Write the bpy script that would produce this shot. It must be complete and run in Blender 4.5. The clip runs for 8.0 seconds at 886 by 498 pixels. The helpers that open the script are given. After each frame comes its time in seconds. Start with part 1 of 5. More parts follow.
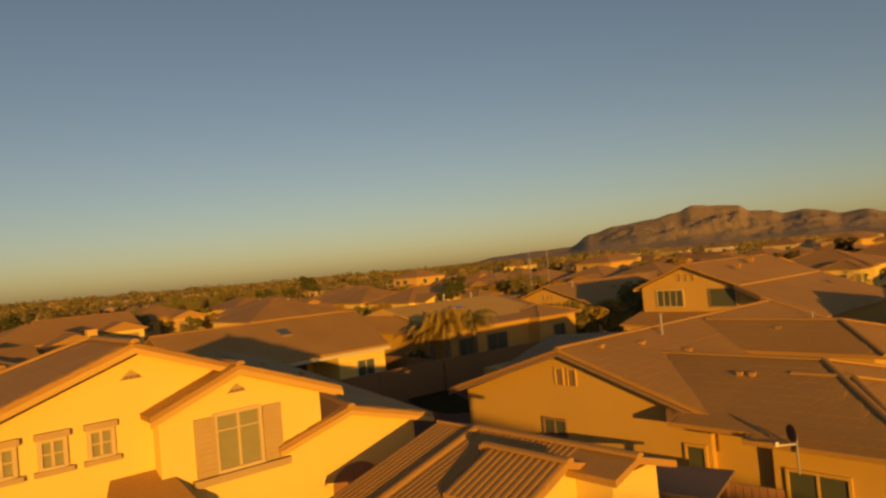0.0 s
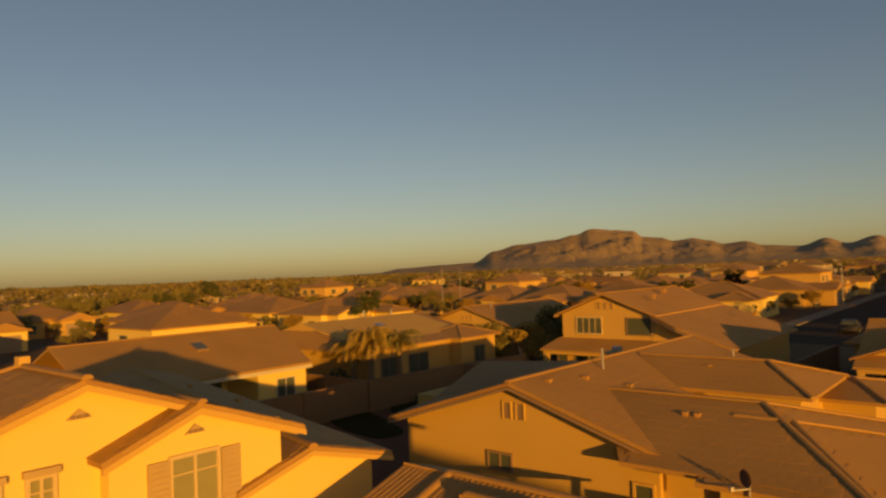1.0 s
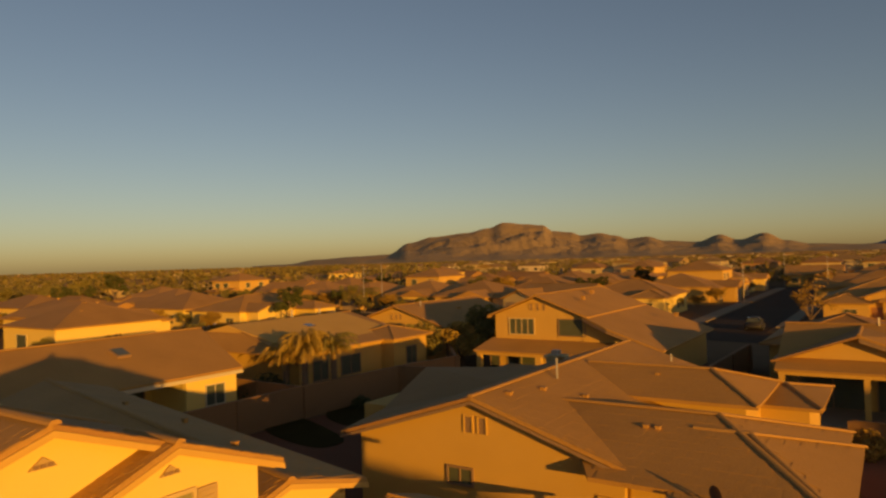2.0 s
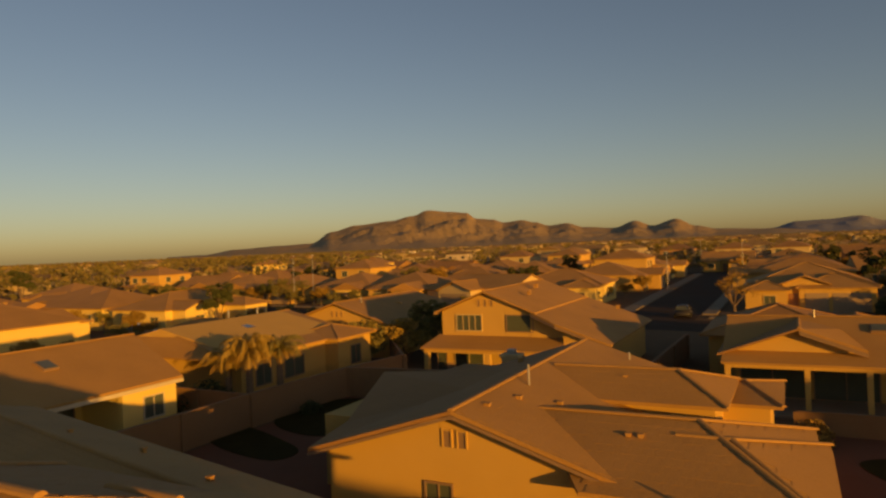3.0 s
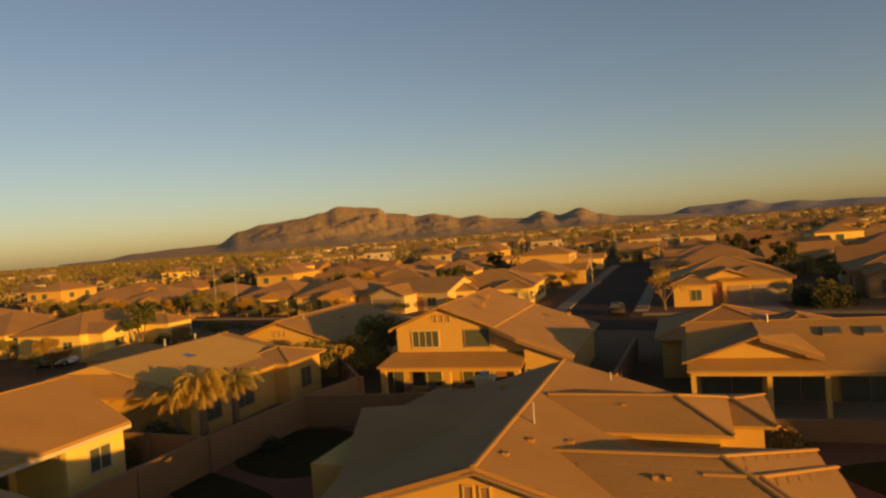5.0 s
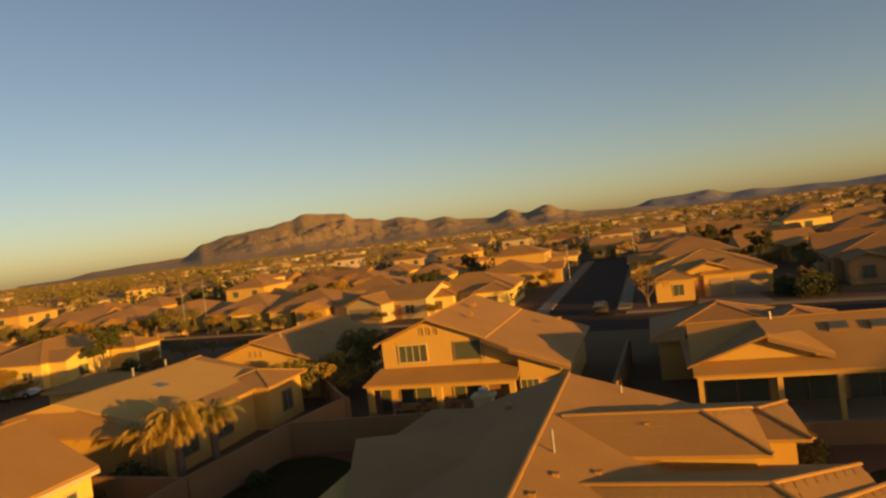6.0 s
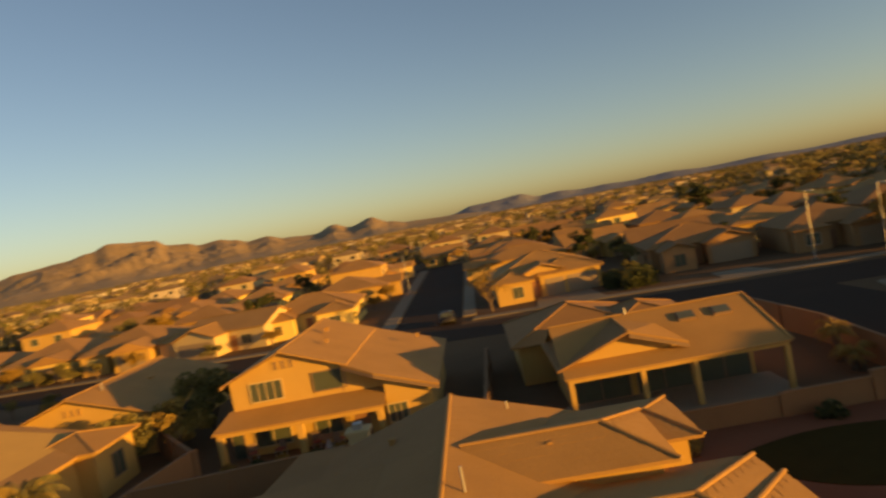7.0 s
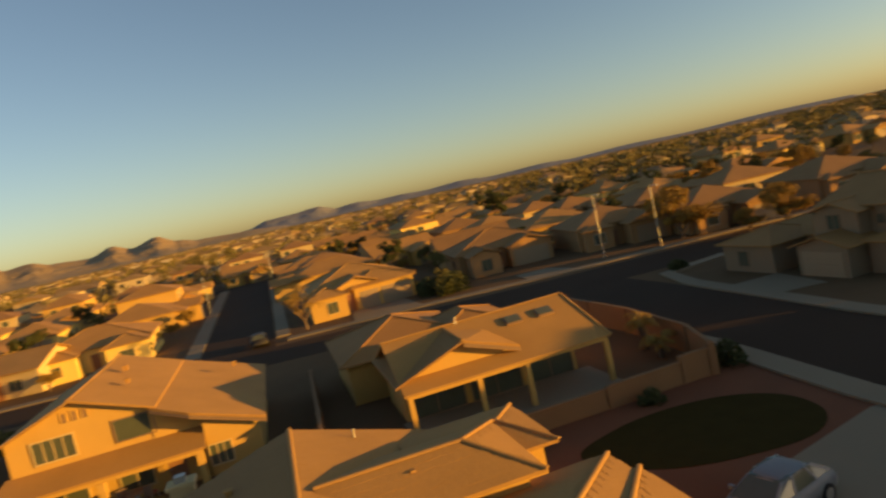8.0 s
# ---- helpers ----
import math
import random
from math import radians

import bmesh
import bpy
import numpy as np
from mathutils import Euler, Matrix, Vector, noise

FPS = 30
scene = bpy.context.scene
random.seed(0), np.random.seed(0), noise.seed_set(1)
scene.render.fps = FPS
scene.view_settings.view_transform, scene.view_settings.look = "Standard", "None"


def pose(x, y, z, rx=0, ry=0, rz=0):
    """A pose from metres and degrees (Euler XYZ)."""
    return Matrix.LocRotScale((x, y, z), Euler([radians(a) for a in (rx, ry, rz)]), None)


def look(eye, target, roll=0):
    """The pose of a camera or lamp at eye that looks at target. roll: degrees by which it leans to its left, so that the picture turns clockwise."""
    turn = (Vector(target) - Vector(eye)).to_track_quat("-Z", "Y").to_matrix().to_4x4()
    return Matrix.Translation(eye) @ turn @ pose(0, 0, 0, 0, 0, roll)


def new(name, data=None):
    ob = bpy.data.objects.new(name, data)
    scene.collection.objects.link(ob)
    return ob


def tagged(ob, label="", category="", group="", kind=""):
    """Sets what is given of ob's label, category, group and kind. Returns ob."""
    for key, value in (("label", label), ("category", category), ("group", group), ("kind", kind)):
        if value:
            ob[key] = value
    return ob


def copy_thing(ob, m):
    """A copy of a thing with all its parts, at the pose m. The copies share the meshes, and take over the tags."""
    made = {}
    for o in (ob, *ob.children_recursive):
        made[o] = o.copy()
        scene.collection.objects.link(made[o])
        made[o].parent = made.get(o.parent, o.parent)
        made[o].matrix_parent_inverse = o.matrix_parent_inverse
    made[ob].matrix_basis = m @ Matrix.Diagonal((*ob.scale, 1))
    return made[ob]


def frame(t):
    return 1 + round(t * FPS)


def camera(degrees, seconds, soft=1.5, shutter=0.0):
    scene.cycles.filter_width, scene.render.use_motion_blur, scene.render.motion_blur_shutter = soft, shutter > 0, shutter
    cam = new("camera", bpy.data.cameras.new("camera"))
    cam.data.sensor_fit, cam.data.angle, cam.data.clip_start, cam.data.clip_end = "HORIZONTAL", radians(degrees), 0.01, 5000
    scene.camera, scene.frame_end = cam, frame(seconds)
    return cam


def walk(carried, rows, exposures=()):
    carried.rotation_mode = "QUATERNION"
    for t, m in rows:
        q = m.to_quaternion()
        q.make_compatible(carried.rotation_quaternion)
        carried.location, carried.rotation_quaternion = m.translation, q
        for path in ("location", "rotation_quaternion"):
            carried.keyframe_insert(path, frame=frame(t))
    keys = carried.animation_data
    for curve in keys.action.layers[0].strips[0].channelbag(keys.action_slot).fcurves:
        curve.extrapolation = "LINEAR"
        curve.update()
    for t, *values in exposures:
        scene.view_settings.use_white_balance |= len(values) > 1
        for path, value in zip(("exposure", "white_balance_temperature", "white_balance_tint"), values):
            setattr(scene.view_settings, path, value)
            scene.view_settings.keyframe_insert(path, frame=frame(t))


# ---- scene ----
cam = camera(67.0, 8.0, soft=2.4, shutter=0.5)
PATH = [
    (0.0, look((27.050, 7.077, 7.431), (11.882, 20.102, 7.964), -5.06)),
    (0.5, look((26.326, 6.642, 7.748), (12.153, 20.739, 8.365), -3.16)),
    (1.0, look((25.660, 6.301, 8.063), (12.488, 21.335, 8.755), -2.23)),
    (1.5, look((24.990, 5.974, 8.388), (12.812, 21.828, 8.975), -1.81)),
    (3.0, look((22.366, 5.697, 9.439), (13.153, 23.448, 9.355), -2.42)),
    (3.5, look((21.602, 5.776, 9.759), (13.150, 23.901, 9.584), -3.05)),
    (4.0, look((20.788, 5.731, 10.199), (13.035, 24.165, 9.925), -3.49)),
    (4.5, look((20.002, 5.378, 10.690), (12.927, 24.081, 10.321), -3.79)),
    (6.0, look((17.548, 7.583, 11.554), (11.609, 26.676, 11.108), -7.05)),
    (6.5, look((16.459, 8.699, 11.754), (12.449, 28.287, 11.244), -8.79)),
    (7.0, look((15.456, 9.690, 11.975), (14.581, 29.653, 11.127), -11.00)),
    (7.5, look((14.717, 10.653, 12.134), (16.785, 30.504, 10.845), -12.27)),
    (8.0, look((14.188, 11.561, 12.304), (19.126, 30.863, 10.563), -12.98)),
]
EXPOSURES = [(0.0, -0.01, 8400, 22), (1.5, -0.05, 8250, 23), (3.5, -0.05, 8150, 24), (4.5, 0.2, 8000, 24), (6.0, 0.46, 7780, 22), (7.0, 0.62, 7600, 19), (8.0, 0.8, 7400, 16)]
walk(cam, PATH, EXPOSURES)

# ---- light: low evening sun from behind and the right, clear sky ----
SUN_AZ, SUN_EL = radians(-28.6), radians(4.8)
sun_dir = Vector((math.cos(SUN_AZ) * math.cos(SUN_EL), math.sin(SUN_AZ) * math.cos(SUN_EL), math.sin(SUN_EL)))
sun = new("sun", bpy.data.lights.new("sun", "SUN"))
sun.data.energy, sun.data.angle, sun.data.color = 5.0, radians(0.6), (1.0, 0.55, 0.10)
sun.matrix_world = look(sun_dir * 100, (0, 0, 0))
world = bpy.data.worlds.new("evening_sky")
scene.world = world
world.use_nodes = True
wt = world.node_tree
sky = wt.nodes.new("ShaderNodeTexSky")
sky.sky_type, sky.sun_disc, sky.sun_elevation = "NISHITA", False, SUN_EL
sky.sun_rotation = math.pi / 2 - SUN_AZ
sky.air_density, sky.dust_density, sky.ozone_density = 0.8, 0.68, 1.6
wt.nodes["Background"].inputs["Strength"].default_value = 0.121
wt.links.new(sky.outputs["Color"], wt.nodes["Background"].inputs["Color"])

# ---- materials ----
def material(name, base, rough=0.85, var=0.12, scale=3.0, fine=40.0, bump=0.2, metal=0.0, per_object=0.0, spec=0.3):
    """A base colour that varies at two scales, with a fine relief."""
    m = bpy.data.materials.new(name)
    m.use_nodes = True
    nt = m.node_tree
    b = nt.nodes["Principled BSDF"]
    b.inputs["Roughness"].default_value, b.inputs["Metallic"].default_value = rough, metal
    b.inputs["Specular IOR Level"].default_value = spec
    tc = nt.nodes.new("ShaderNodeNewGeometry")
    n1, n2 = nt.nodes.new("ShaderNodeTexNoise"), nt.nodes.new("ShaderNodeTexNoise")
    n1.inputs["Scale"].default_value, n1.inputs["Detail"].default_value = 1.0 / scale, 5
    n2.inputs["Scale"].default_value, n2.inputs["Detail"].default_value = fine, 3
    for n in (n1, n2):
        nt.links.new(tc.outputs["Position"], n.inputs["Vector"])
    mix = nt.nodes.new("ShaderNodeMath")
    mix.operation = "ADD"
    nt.links.new(n1.outputs["Fac"], mix.inputs[0])
    nt.links.new(n2.outputs["Fac"], mix.inputs[1])
    last = mix
    if per_object:
        info = nt.nodes.new("ShaderNodeObjectInfo")
        mul = nt.nodes.new("ShaderNodeMath")
        mul.operation, mul.inputs[1].default_value, mul.inputs[2].default_value = "MULTIPLY_ADD", per_object, -per_object / 2
        nt.links.new(info.outputs["Random"], mul.inputs[0])
        add = nt.nodes.new("ShaderNodeMath")
        nt.links.new(mix.outputs[0], add.inputs[0])
        nt.links.new(mul.outputs[0], add.inputs[1])
        last = add
    ramp = nt.nodes.new("ShaderNodeMapRange")
    ramp.inputs["From Min"].default_value, ramp.inputs["From Max"].default_value = 0.5, 1.5
    nt.links.new(last.outputs[0], ramp.inputs["Value"])
    col = nt.nodes.new("ShaderNodeMix")
    col.data_type = "RGBA"
    col.inputs[6].default_value = (*[c * (1 - var) for c in base], 1)
    col.inputs[7].default_value = (*[min(1, c * (1 + var)) for c in base], 1)
    nt.links.new(ramp.outputs[0], col.inputs[0])
    nt.links.new(col.outputs[2], b.inputs["Base Color"])
    if bump:
        bp = nt.nodes.new("ShaderNodeBump")
        bp.inputs["Strength"].default_value, bp.inputs["Distance"].default_value = bump, 0.01
        nt.links.new(n2.outputs["Fac"], bp.inputs["Height"])
        nt.links.new(bp.outputs[0], b.inputs["Normal"])
    return m


def tile_material(name, base, per_object=0.0):
    """Concrete roof tile: courses that follow the height, weathered patches."""
    m = material(name, base, 0.8, 0.2, 2.5, 18.0, 0.15, per_object=per_object)
    nt = m.node_tree
    b = nt.nodes["Principled BSDF"]
    geo = nt.nodes.new("ShaderNodeNewGeometry")
    sep = nt.nodes.new("ShaderNodeSeparateXYZ")
    nt.links.new(geo.outputs["Position"], sep.inputs[0])
    saw = nt.nodes.new("ShaderNodeMath")
    saw.operation, saw.inputs[1].default_value = "MULTIPLY", 1 / 0.125
    fr = nt.nodes.new("ShaderNodeMath")
    fr.operation = "FRACT"
    nt.links.new(sep.outputs["Z"], saw.inputs[0])
    nt.links.new(saw.outputs[0], fr.inputs[0])
    bp = nt.nodes.new("ShaderNodeBump")
    bp.invert = True
    bp.inputs["Strength"].default_value, bp.inputs["Distance"].default_value = 0.6, 0.03
    nt.links.new(fr.outputs[0], bp.inputs["Height"])
    old = b.inputs["Normal"].links[0].from_socket
    nt.links.new(old, bp.inputs["Normal"])
    nt.links.new(bp.outputs[0], b.inputs["Normal"])
    return m


STUCCO = material("stucco_tan", (0.525, 0.320, 0.090), 0.95, 0.07, 1.5, 60, 0.4)
STUCCO_CREAM = material("stucco_cream", (0.720, 0.517, 0.154), 0.95, 0.05, 1.5, 60, 0.4)
STUCCO_PALE = material("stucco_pale", (0.530, 0.395, 0.194), 0.95, 0.06, 1.5, 60, 0.4)
# Pale stucco darkened: the shade over one house is put into its colour.
STUCCO_PALE_SHADED = material("stucco_pale_shaded", (0.25, 0.175, 0.105), 0.95, 0.08, 1.5, 60, 0.4)
STUCCO_BROWN = material("stucco_brown", (0.370, 0.207, 0.088), 0.95, 0.08, 1.5, 60, 0.4)
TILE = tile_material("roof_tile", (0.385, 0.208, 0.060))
# Darker copy of TILE: shade painted into sun-averted slopes; also some darker roofs.
TILE_DARK_SHADE = tile_material("roof_tile_dark_shade", (0.315, 0.162, 0.051))
TRIM = material("trim_brown", (0.240, 0.152, 0.088), 0.8, 0.1)
TRIM_WHITE = material("trim_white", (0.52, 0.44, 0.29), 0.7, 0.05)
SHUTTER = material("shutter_wood", (0.42, 0.29, 0.13), 0.8, 0.12, 0.4, 50)
CONCRETE = material("concrete", (0.25, 0.195, 0.125), 0.9, 0.1, 4, 30, spec=0.15)
ASPHALT = material("asphalt", (0.060, 0.037, 0.023), 0.95, 0.15, 6, 50, spec=0.1)
GRAVEL = material("desert_gravel", (0.15, 0.09, 0.045), 1.0, 0.2, 5, 25, 0.5, spec=0.1)
LAWN = material("lawn", (0.045, 0.032, 0.008), 1.0, 0.25, 1, 40, 0.6, spec=0.05)
BLOCK = material("block_wall", (0.250, 0.136, 0.060), 0.95, 0.12, 2, 30, 0.4)
GLASS = material("window_glass", (0.085, 0.095, 0.065), 0.08, 0.1, 1, 2, 0, spec=0.6)
CURTAIN = material("window_blind", (0.25, 0.22, 0.10), 0.5, 0.1, 0.5, 5, 0)
METAL = material("galvanised", (0.45, 0.42, 0.38), 0.45, 0.1, metal=0.7)
GARAGE = material("garage_door", (0.31, 0.22, 0.13), 0.6, 0.05)
WOOD = material("wood_door", (0.28, 0.14, 0.07), 0.6, 0.2, 0.3, 30)


# ---- mesh helpers ----
def part(name, bm, mat, parent=None, label="", smooth=False):
    """One bmesh as one mesh object, under a thing or a part."""
    me = bpy.data.meshes.new(name)
    bm.to_mesh(me)
    bm.free()
    if smooth:
        for p in me.polygons:
            p.use_smooth = True
    for mm in (mat if isinstance(mat, (list, tuple)) else [mat]):
        me.materials.append(mm)
    ob = new(name, me)
    if parent is not None:
        ob.parent = parent
    if label:
        ob["label"] = label
    return ob


def box(bm, lo, hi, m=None, mi=0):
    x0, y0, z0 = lo
    x1, y1, z1 = hi
    co = [(x0, y0, z0), (x1, y0, z0), (x1, y1, z0), (x0, y1, z0), (x0, y0, z1), (x1, y0, z1), (x1, y1, z1), (x0, y1, z1)]
    v = [bm.verts.new(m @ Vector(c) if m else c) for c in co]
    for f in ((3, 2, 1, 0), (4, 5, 6, 7), (0, 1, 5, 4), (1, 2, 6, 5), (2, 3, 7, 6), (3, 0, 4, 7)):
        bm.faces.new([v[i] for i in f]).material_index = mi
    return bm


def boxes(*pairs):
    bm = bmesh.new()
    for lo, hi in pairs:
        box(bm, lo, hi)
    return bm


def prism(bm, pts, drop):
    """A slab: the polygon pts on top, its copy moved by drop below."""
    d = Vector(drop)
    a = [bm.verts.new(Vector(p)) for p in pts]
    b = [bm.verts.new(Vector(p) + d) for p in pts]
    bm.faces.new(a)
    bm.faces.new(b[::-1])
    for i in range(len(a)):
        j = (i + 1) % len(a)
        bm.faces.new((a[j], a[i], b[i], b[j]))
    return bm


def thing(name, m, label, category, group="", kind=""):
    ob = new(name)
    ob.matrix_world = m
    return tagged(ob, label, category, group, kind)


def slab(house, pts, mat, name="roof", thick=0.12):
    """A roof plane of its own thickness; pts counter-clockwise from above."""
    bm = prism(bmesh.new(), pts, (0, 0, -thick))
    bmesh.ops.recalc_face_normals(bm, faces=bm.faces)
    return part(name, bm, mat, house)


CAP_MESH = {}


def cap_mesh(mat, length, r):
    """One rounded cap tile, wider at its lower end."""
    key = (mat.name, round(length, 3), r)
    if key not in CAP_MESH:
        bm = bmesh.new()
        rings = []
        for u, rr in ((-0.03, r), (length, r * 0.99)):
            rings.append([bm.verts.new((u, rr * math.cos(t), rr * math.sin(t) * 0.75)) for t in (math.pi * k / 5 for k in range(6))])
        for k in range(5):
            bm.faces.new((rings[0][k], rings[1][k], rings[1][k + 1], rings[0][k + 1]))
        bm.faces.new(rings[0][::-1])
        bm.faces.new(rings[1])
        bmesh.ops.recalc_face_normals(bm, faces=bm.faces)
        me = bpy.data.meshes.new("ridge_cap")
        bm.to_mesh(me)
        bm.free()
        me.materials.append(mat)
        CAP_MESH[key] = me
    return CAP_MESH[key]


def cap(house, a, b, mat, r=0.1, pieces=False):
    """Ridge or hip: one rounded bar far off, near by a row of cap tiles that overlap."""
    a, b = Vector(a), Vector(b)
    n = max(1, round((b - a).length / 0.42)) if pieces else 1
    step = (b - a) / n
    q = step.to_track_quat("X", "Z").to_matrix().to_4x4()
    me = cap_mesh(mat, step.length, r)
    for i in range(n):
        ob = new("ridge_cap", me)
        ob.parent = house
        ob.matrix_local = Matrix.Translation(a + step * i) @ q


TILE_MESH = {}


def tile_box(w, d, t=0.008):
    co = [(-w / 2, 0, 0.0), (w / 2, 0, 0.0), (w / 2, d, -0.01), (-w / 2, d, -0.01), (-w / 2, 0, t), (0, 0, t * 1.5), (w / 2, 0, t), (w / 2, d, t * 0.4), (0, d, t * 0.7), (-w / 2, d, t * 0.4)]
    fs = [(0, 1, 6, 5, 4), (4, 5, 8, 9), (5, 6, 7, 8), (1, 2, 7, 6), (3, 0, 4, 9)]
    return co, fs


def tiles(house, poly, mat, single=False, w=0.33, d=0.37):
    """Courses of roof tiles on a plane. poly: its corners from above, the first two along the eave."""
    P = [Vector(p) for p in poly]
    ex = (P[1] - P[0]).normalized()
    nz = ex.cross(P[2] - P[0]).normalized()
    if nz.z < 0:
        nz = -nz
    ey = nz.cross(ex)
    o = P[0]
    q = [((p - o).dot(ex), (p - o).dot(ey)) for p in P]

    def inside(u, v):
        odd = False
        for (x1, y1), (x2, y2) in zip(q, q[1:] + q[:1]):
            if (y1 > v) != (y2 > v) and u < (x2 - x1) * (v - y1) / (y2 - y1) + x1:
                odd = not odd
        return odd

    rot = Matrix((ex, ey, nz)).transposed()
    u0, u1 = min(a for a, _ in q), max(a for a, _ in q)
    v0, v1 = min(c for _, c in q), max(c for _, c in q)
    co, fs = tile_box(w - 0.004, d + 0.05, 0.006)
    verts, faces = [], []
    rnd = random.Random(7)
    rows = int((v1 - v0) / d) + 1
    for j in range(rows):
        v = v0 + j * d
        shift = w / 2 if j % 2 else 0
        for i in range(int((u1 - u0) / w) + 2):
            u = u0 + i * w + shift
            if not all(inside(u + k * w, v + f * d) for k in (-0.5, 0.5) for f in (0.06, 0.98)):
                continue
            c = o + ex * u + ey * (v - 0.02) + nz * (0.008 + rnd.random() * 0.004)
            tilt = Matrix.Rotation(rnd.uniform(-0.006, 0.006), 3, "Z")
            if single:
                key = (mat.name, w, d)
                if key not in TILE_MESH:
                    me = bpy.data.meshes.new("roof_tile")
                    me.from_pydata(co, [], fs)
                    me.materials.append(mat)
                    TILE_MESH[key] = me
                ob = new("roof_tile", TILE_MESH[key])
                ob.parent = house
                ob.matrix_local = Matrix.Translation(c) @ (rot @ tilt).to_4x4()
            else:
                k = len(verts)
                verts += [c + rot @ (tilt @ Vector(p)) for p in co]
                faces += [[a + k for a in f] for f in fs]
    if verts:
        me = bpy.data.meshes.new("roof_tiles")
        me.from_pydata(verts, [], faces)
        me.materials.append(mat)
        ob = new("roof_tiles", me)
        ob.parent = house
        ob["kind"] = "stuff"


def walls(house, x0, y0, x1, y1, h, mat, pitch=0.0, ridge=""):
    """A closed block of wall, with gable triangles where the ridge ends; ridge is the axis along which it runs."""
    bm = bmesh.new()
    box(bm, (x0, y0, -0.3), (x1, y1, h))
    if ridge == "y":
        xm, z = (x0 + x1) / 2, h + pitch * (x1 - x0) / 2
        prism(bm, [(x0, y0, h), (x1, y0, h), (xm, y0, z)], (0, y1 - y0, 0))
    elif ridge == "x":
        ym, z = (y0 + y1) / 2, h + pitch * (y1 - y0) / 2
        prism(bm, [(x0, y0, h), (x0, ym, z), (x0, y1, h)], (x1 - x0, 0, 0))
    bmesh.ops.recalc_face_normals(bm, faces=bm.faces)
    return part("wall", bm, mat, house)


def gable(house, x0, y0, x1, y1, h, pitch, mat, ridge, over=0.4, near=False):
    """Two roof planes and the ridge caps over a block of wall."""
    t = 0.16
    if ridge == "y":
        xm = (x0 + x1) / 2
        z, e = h + pitch * (x1 - x0) / 2 + t, h - pitch * over + t
        ya, yb = y0 - over, y1 + over
        slab(house, [(x0 - over, ya, e), (xm, ya, z), (xm, yb, z), (x0 - over, yb, e)], mat)
        slab(house, [(xm, ya, z), (x1 + over, ya, e), (x1 + over, yb, e), (xm, yb, z)], mat)
        cap(house, (xm, ya, z), (xm, yb, z), mat, pieces=near)
    else:
        ym = (y0 + y1) / 2
        z, e = h + pitch * (y1 - y0) / 2 + t, h - pitch * over + t
        xa, xb = x0 - over, x1 + over
        slab(house, [(xa, y0 - over, e), (xb, y0 - over, e), (xb, ym, z), (xa, ym, z)], mat)
        slab(house, [(xa, ym, z), (xb, ym, z), (xb, y1 + over, e), (xa, y1 + over, e)], mat)
        cap(house, (xa, ym, z), (xb, ym, z), mat, pieces=near)


def hip(house, x0, y0, x1, y1, h, pitch, mat, over=0.4):
    """Four roof planes that meet in a ridge along the longer side."""
    t = 0.16
    x0, y0, x1, y1 = x0 - over, y0 - over, x1 + over, y1 + over
    e = h - pitch * over + t
    w, d = x1 - x0, y1 - y0
    r = min(w, d) / 2
    z = e + pitch * r
    if w >= d:
        a, b = (x0 + r, y0 + r, z), (x1 - r, y0 + r, z)
        faces = [[(x0, y0, e), (x1, y0, e), b, a], [(x1, y1, e), (x0, y1, e), a, b], [(x1, y0, e), (x1, y1, e), b], [(x0, y1, e), (x0, y0, e), a]]
        hips = [((x0, y0, e), a), ((x0, y1, e), a), ((x1, y0, e), b), ((x1, y1, e), b)]
    else:
        a, b = (x0 + r, y0 + r, z), (x0 + r, y1 - r, z)
        faces = [[(x0, y0, e), (x1, y0, e), a], [(x1, y1, e), (x0, y1, e), b], [(x1, y0, e), (x1, y1, e), b, a], [(x0, y1, e), (x0, y0, e), a, b]]
        hips = [((x0, y0, e), a), ((x1, y0, e), a), ((x0, y1, e), b), ((x1, y1, e), b)]
    for f in faces:
        slab(house, f, mat)
    for p, q in hips + ([(a, b)] if abs(w - d) > 0.3 else []):
        cap(house, p, q, mat)


def window(house, side, u, w, z0, z1, at, glass=None, frame_mat=None, bars=1, reveal=0.04):
    """A window in a wall that faces side (-y, +x, +y, -x) at the given plane; u is the middle along the wall."""
    turn = {"-y": 0, "+x": 90, "+y": 180, "-x": 270}[side]
    o = {"-y": (u, at, 0), "+y": (u, at, 0), "+x": (at, u, 0), "-x": (at, u, 0)}[side]
    m = pose(*o, 0, 0, turn)
    win = new("window")
    win.parent = house
    win.matrix_local = m
    f = 0.07
    fr = boxes(((-w / 2 - f, -reveal - 0.03, z0 - f), (-w / 2, 0.05, z1 + f)), ((w / 2, -reveal - 0.03, z0 - f), (w / 2 + f, 0.05, z1 + f)),
               ((-w / 2, -reveal - 0.03, z1), (w / 2, 0.05, z1 + f)), ((-w / 2, -reveal - 0.05, z0 - f), (w / 2, 0.05, z0)))
    part("frame", fr, frame_mat or TRIM_WHITE, win)
    part("pane", boxes(((-w / 2, -reveal + 0.012, z0), (w / 2, 0.0, z1))), glass or GLASS, win)
    for i in range(bars):
        x = -w / 2 + w * (i + 1) / (bars + 1)
        part("mullion", boxes(((x - 0.025, -reveal - 0.02, z0), (x + 0.025, -reveal + 0.012, z1))), frame_mat or TRIM_WHITE, win)
    return win


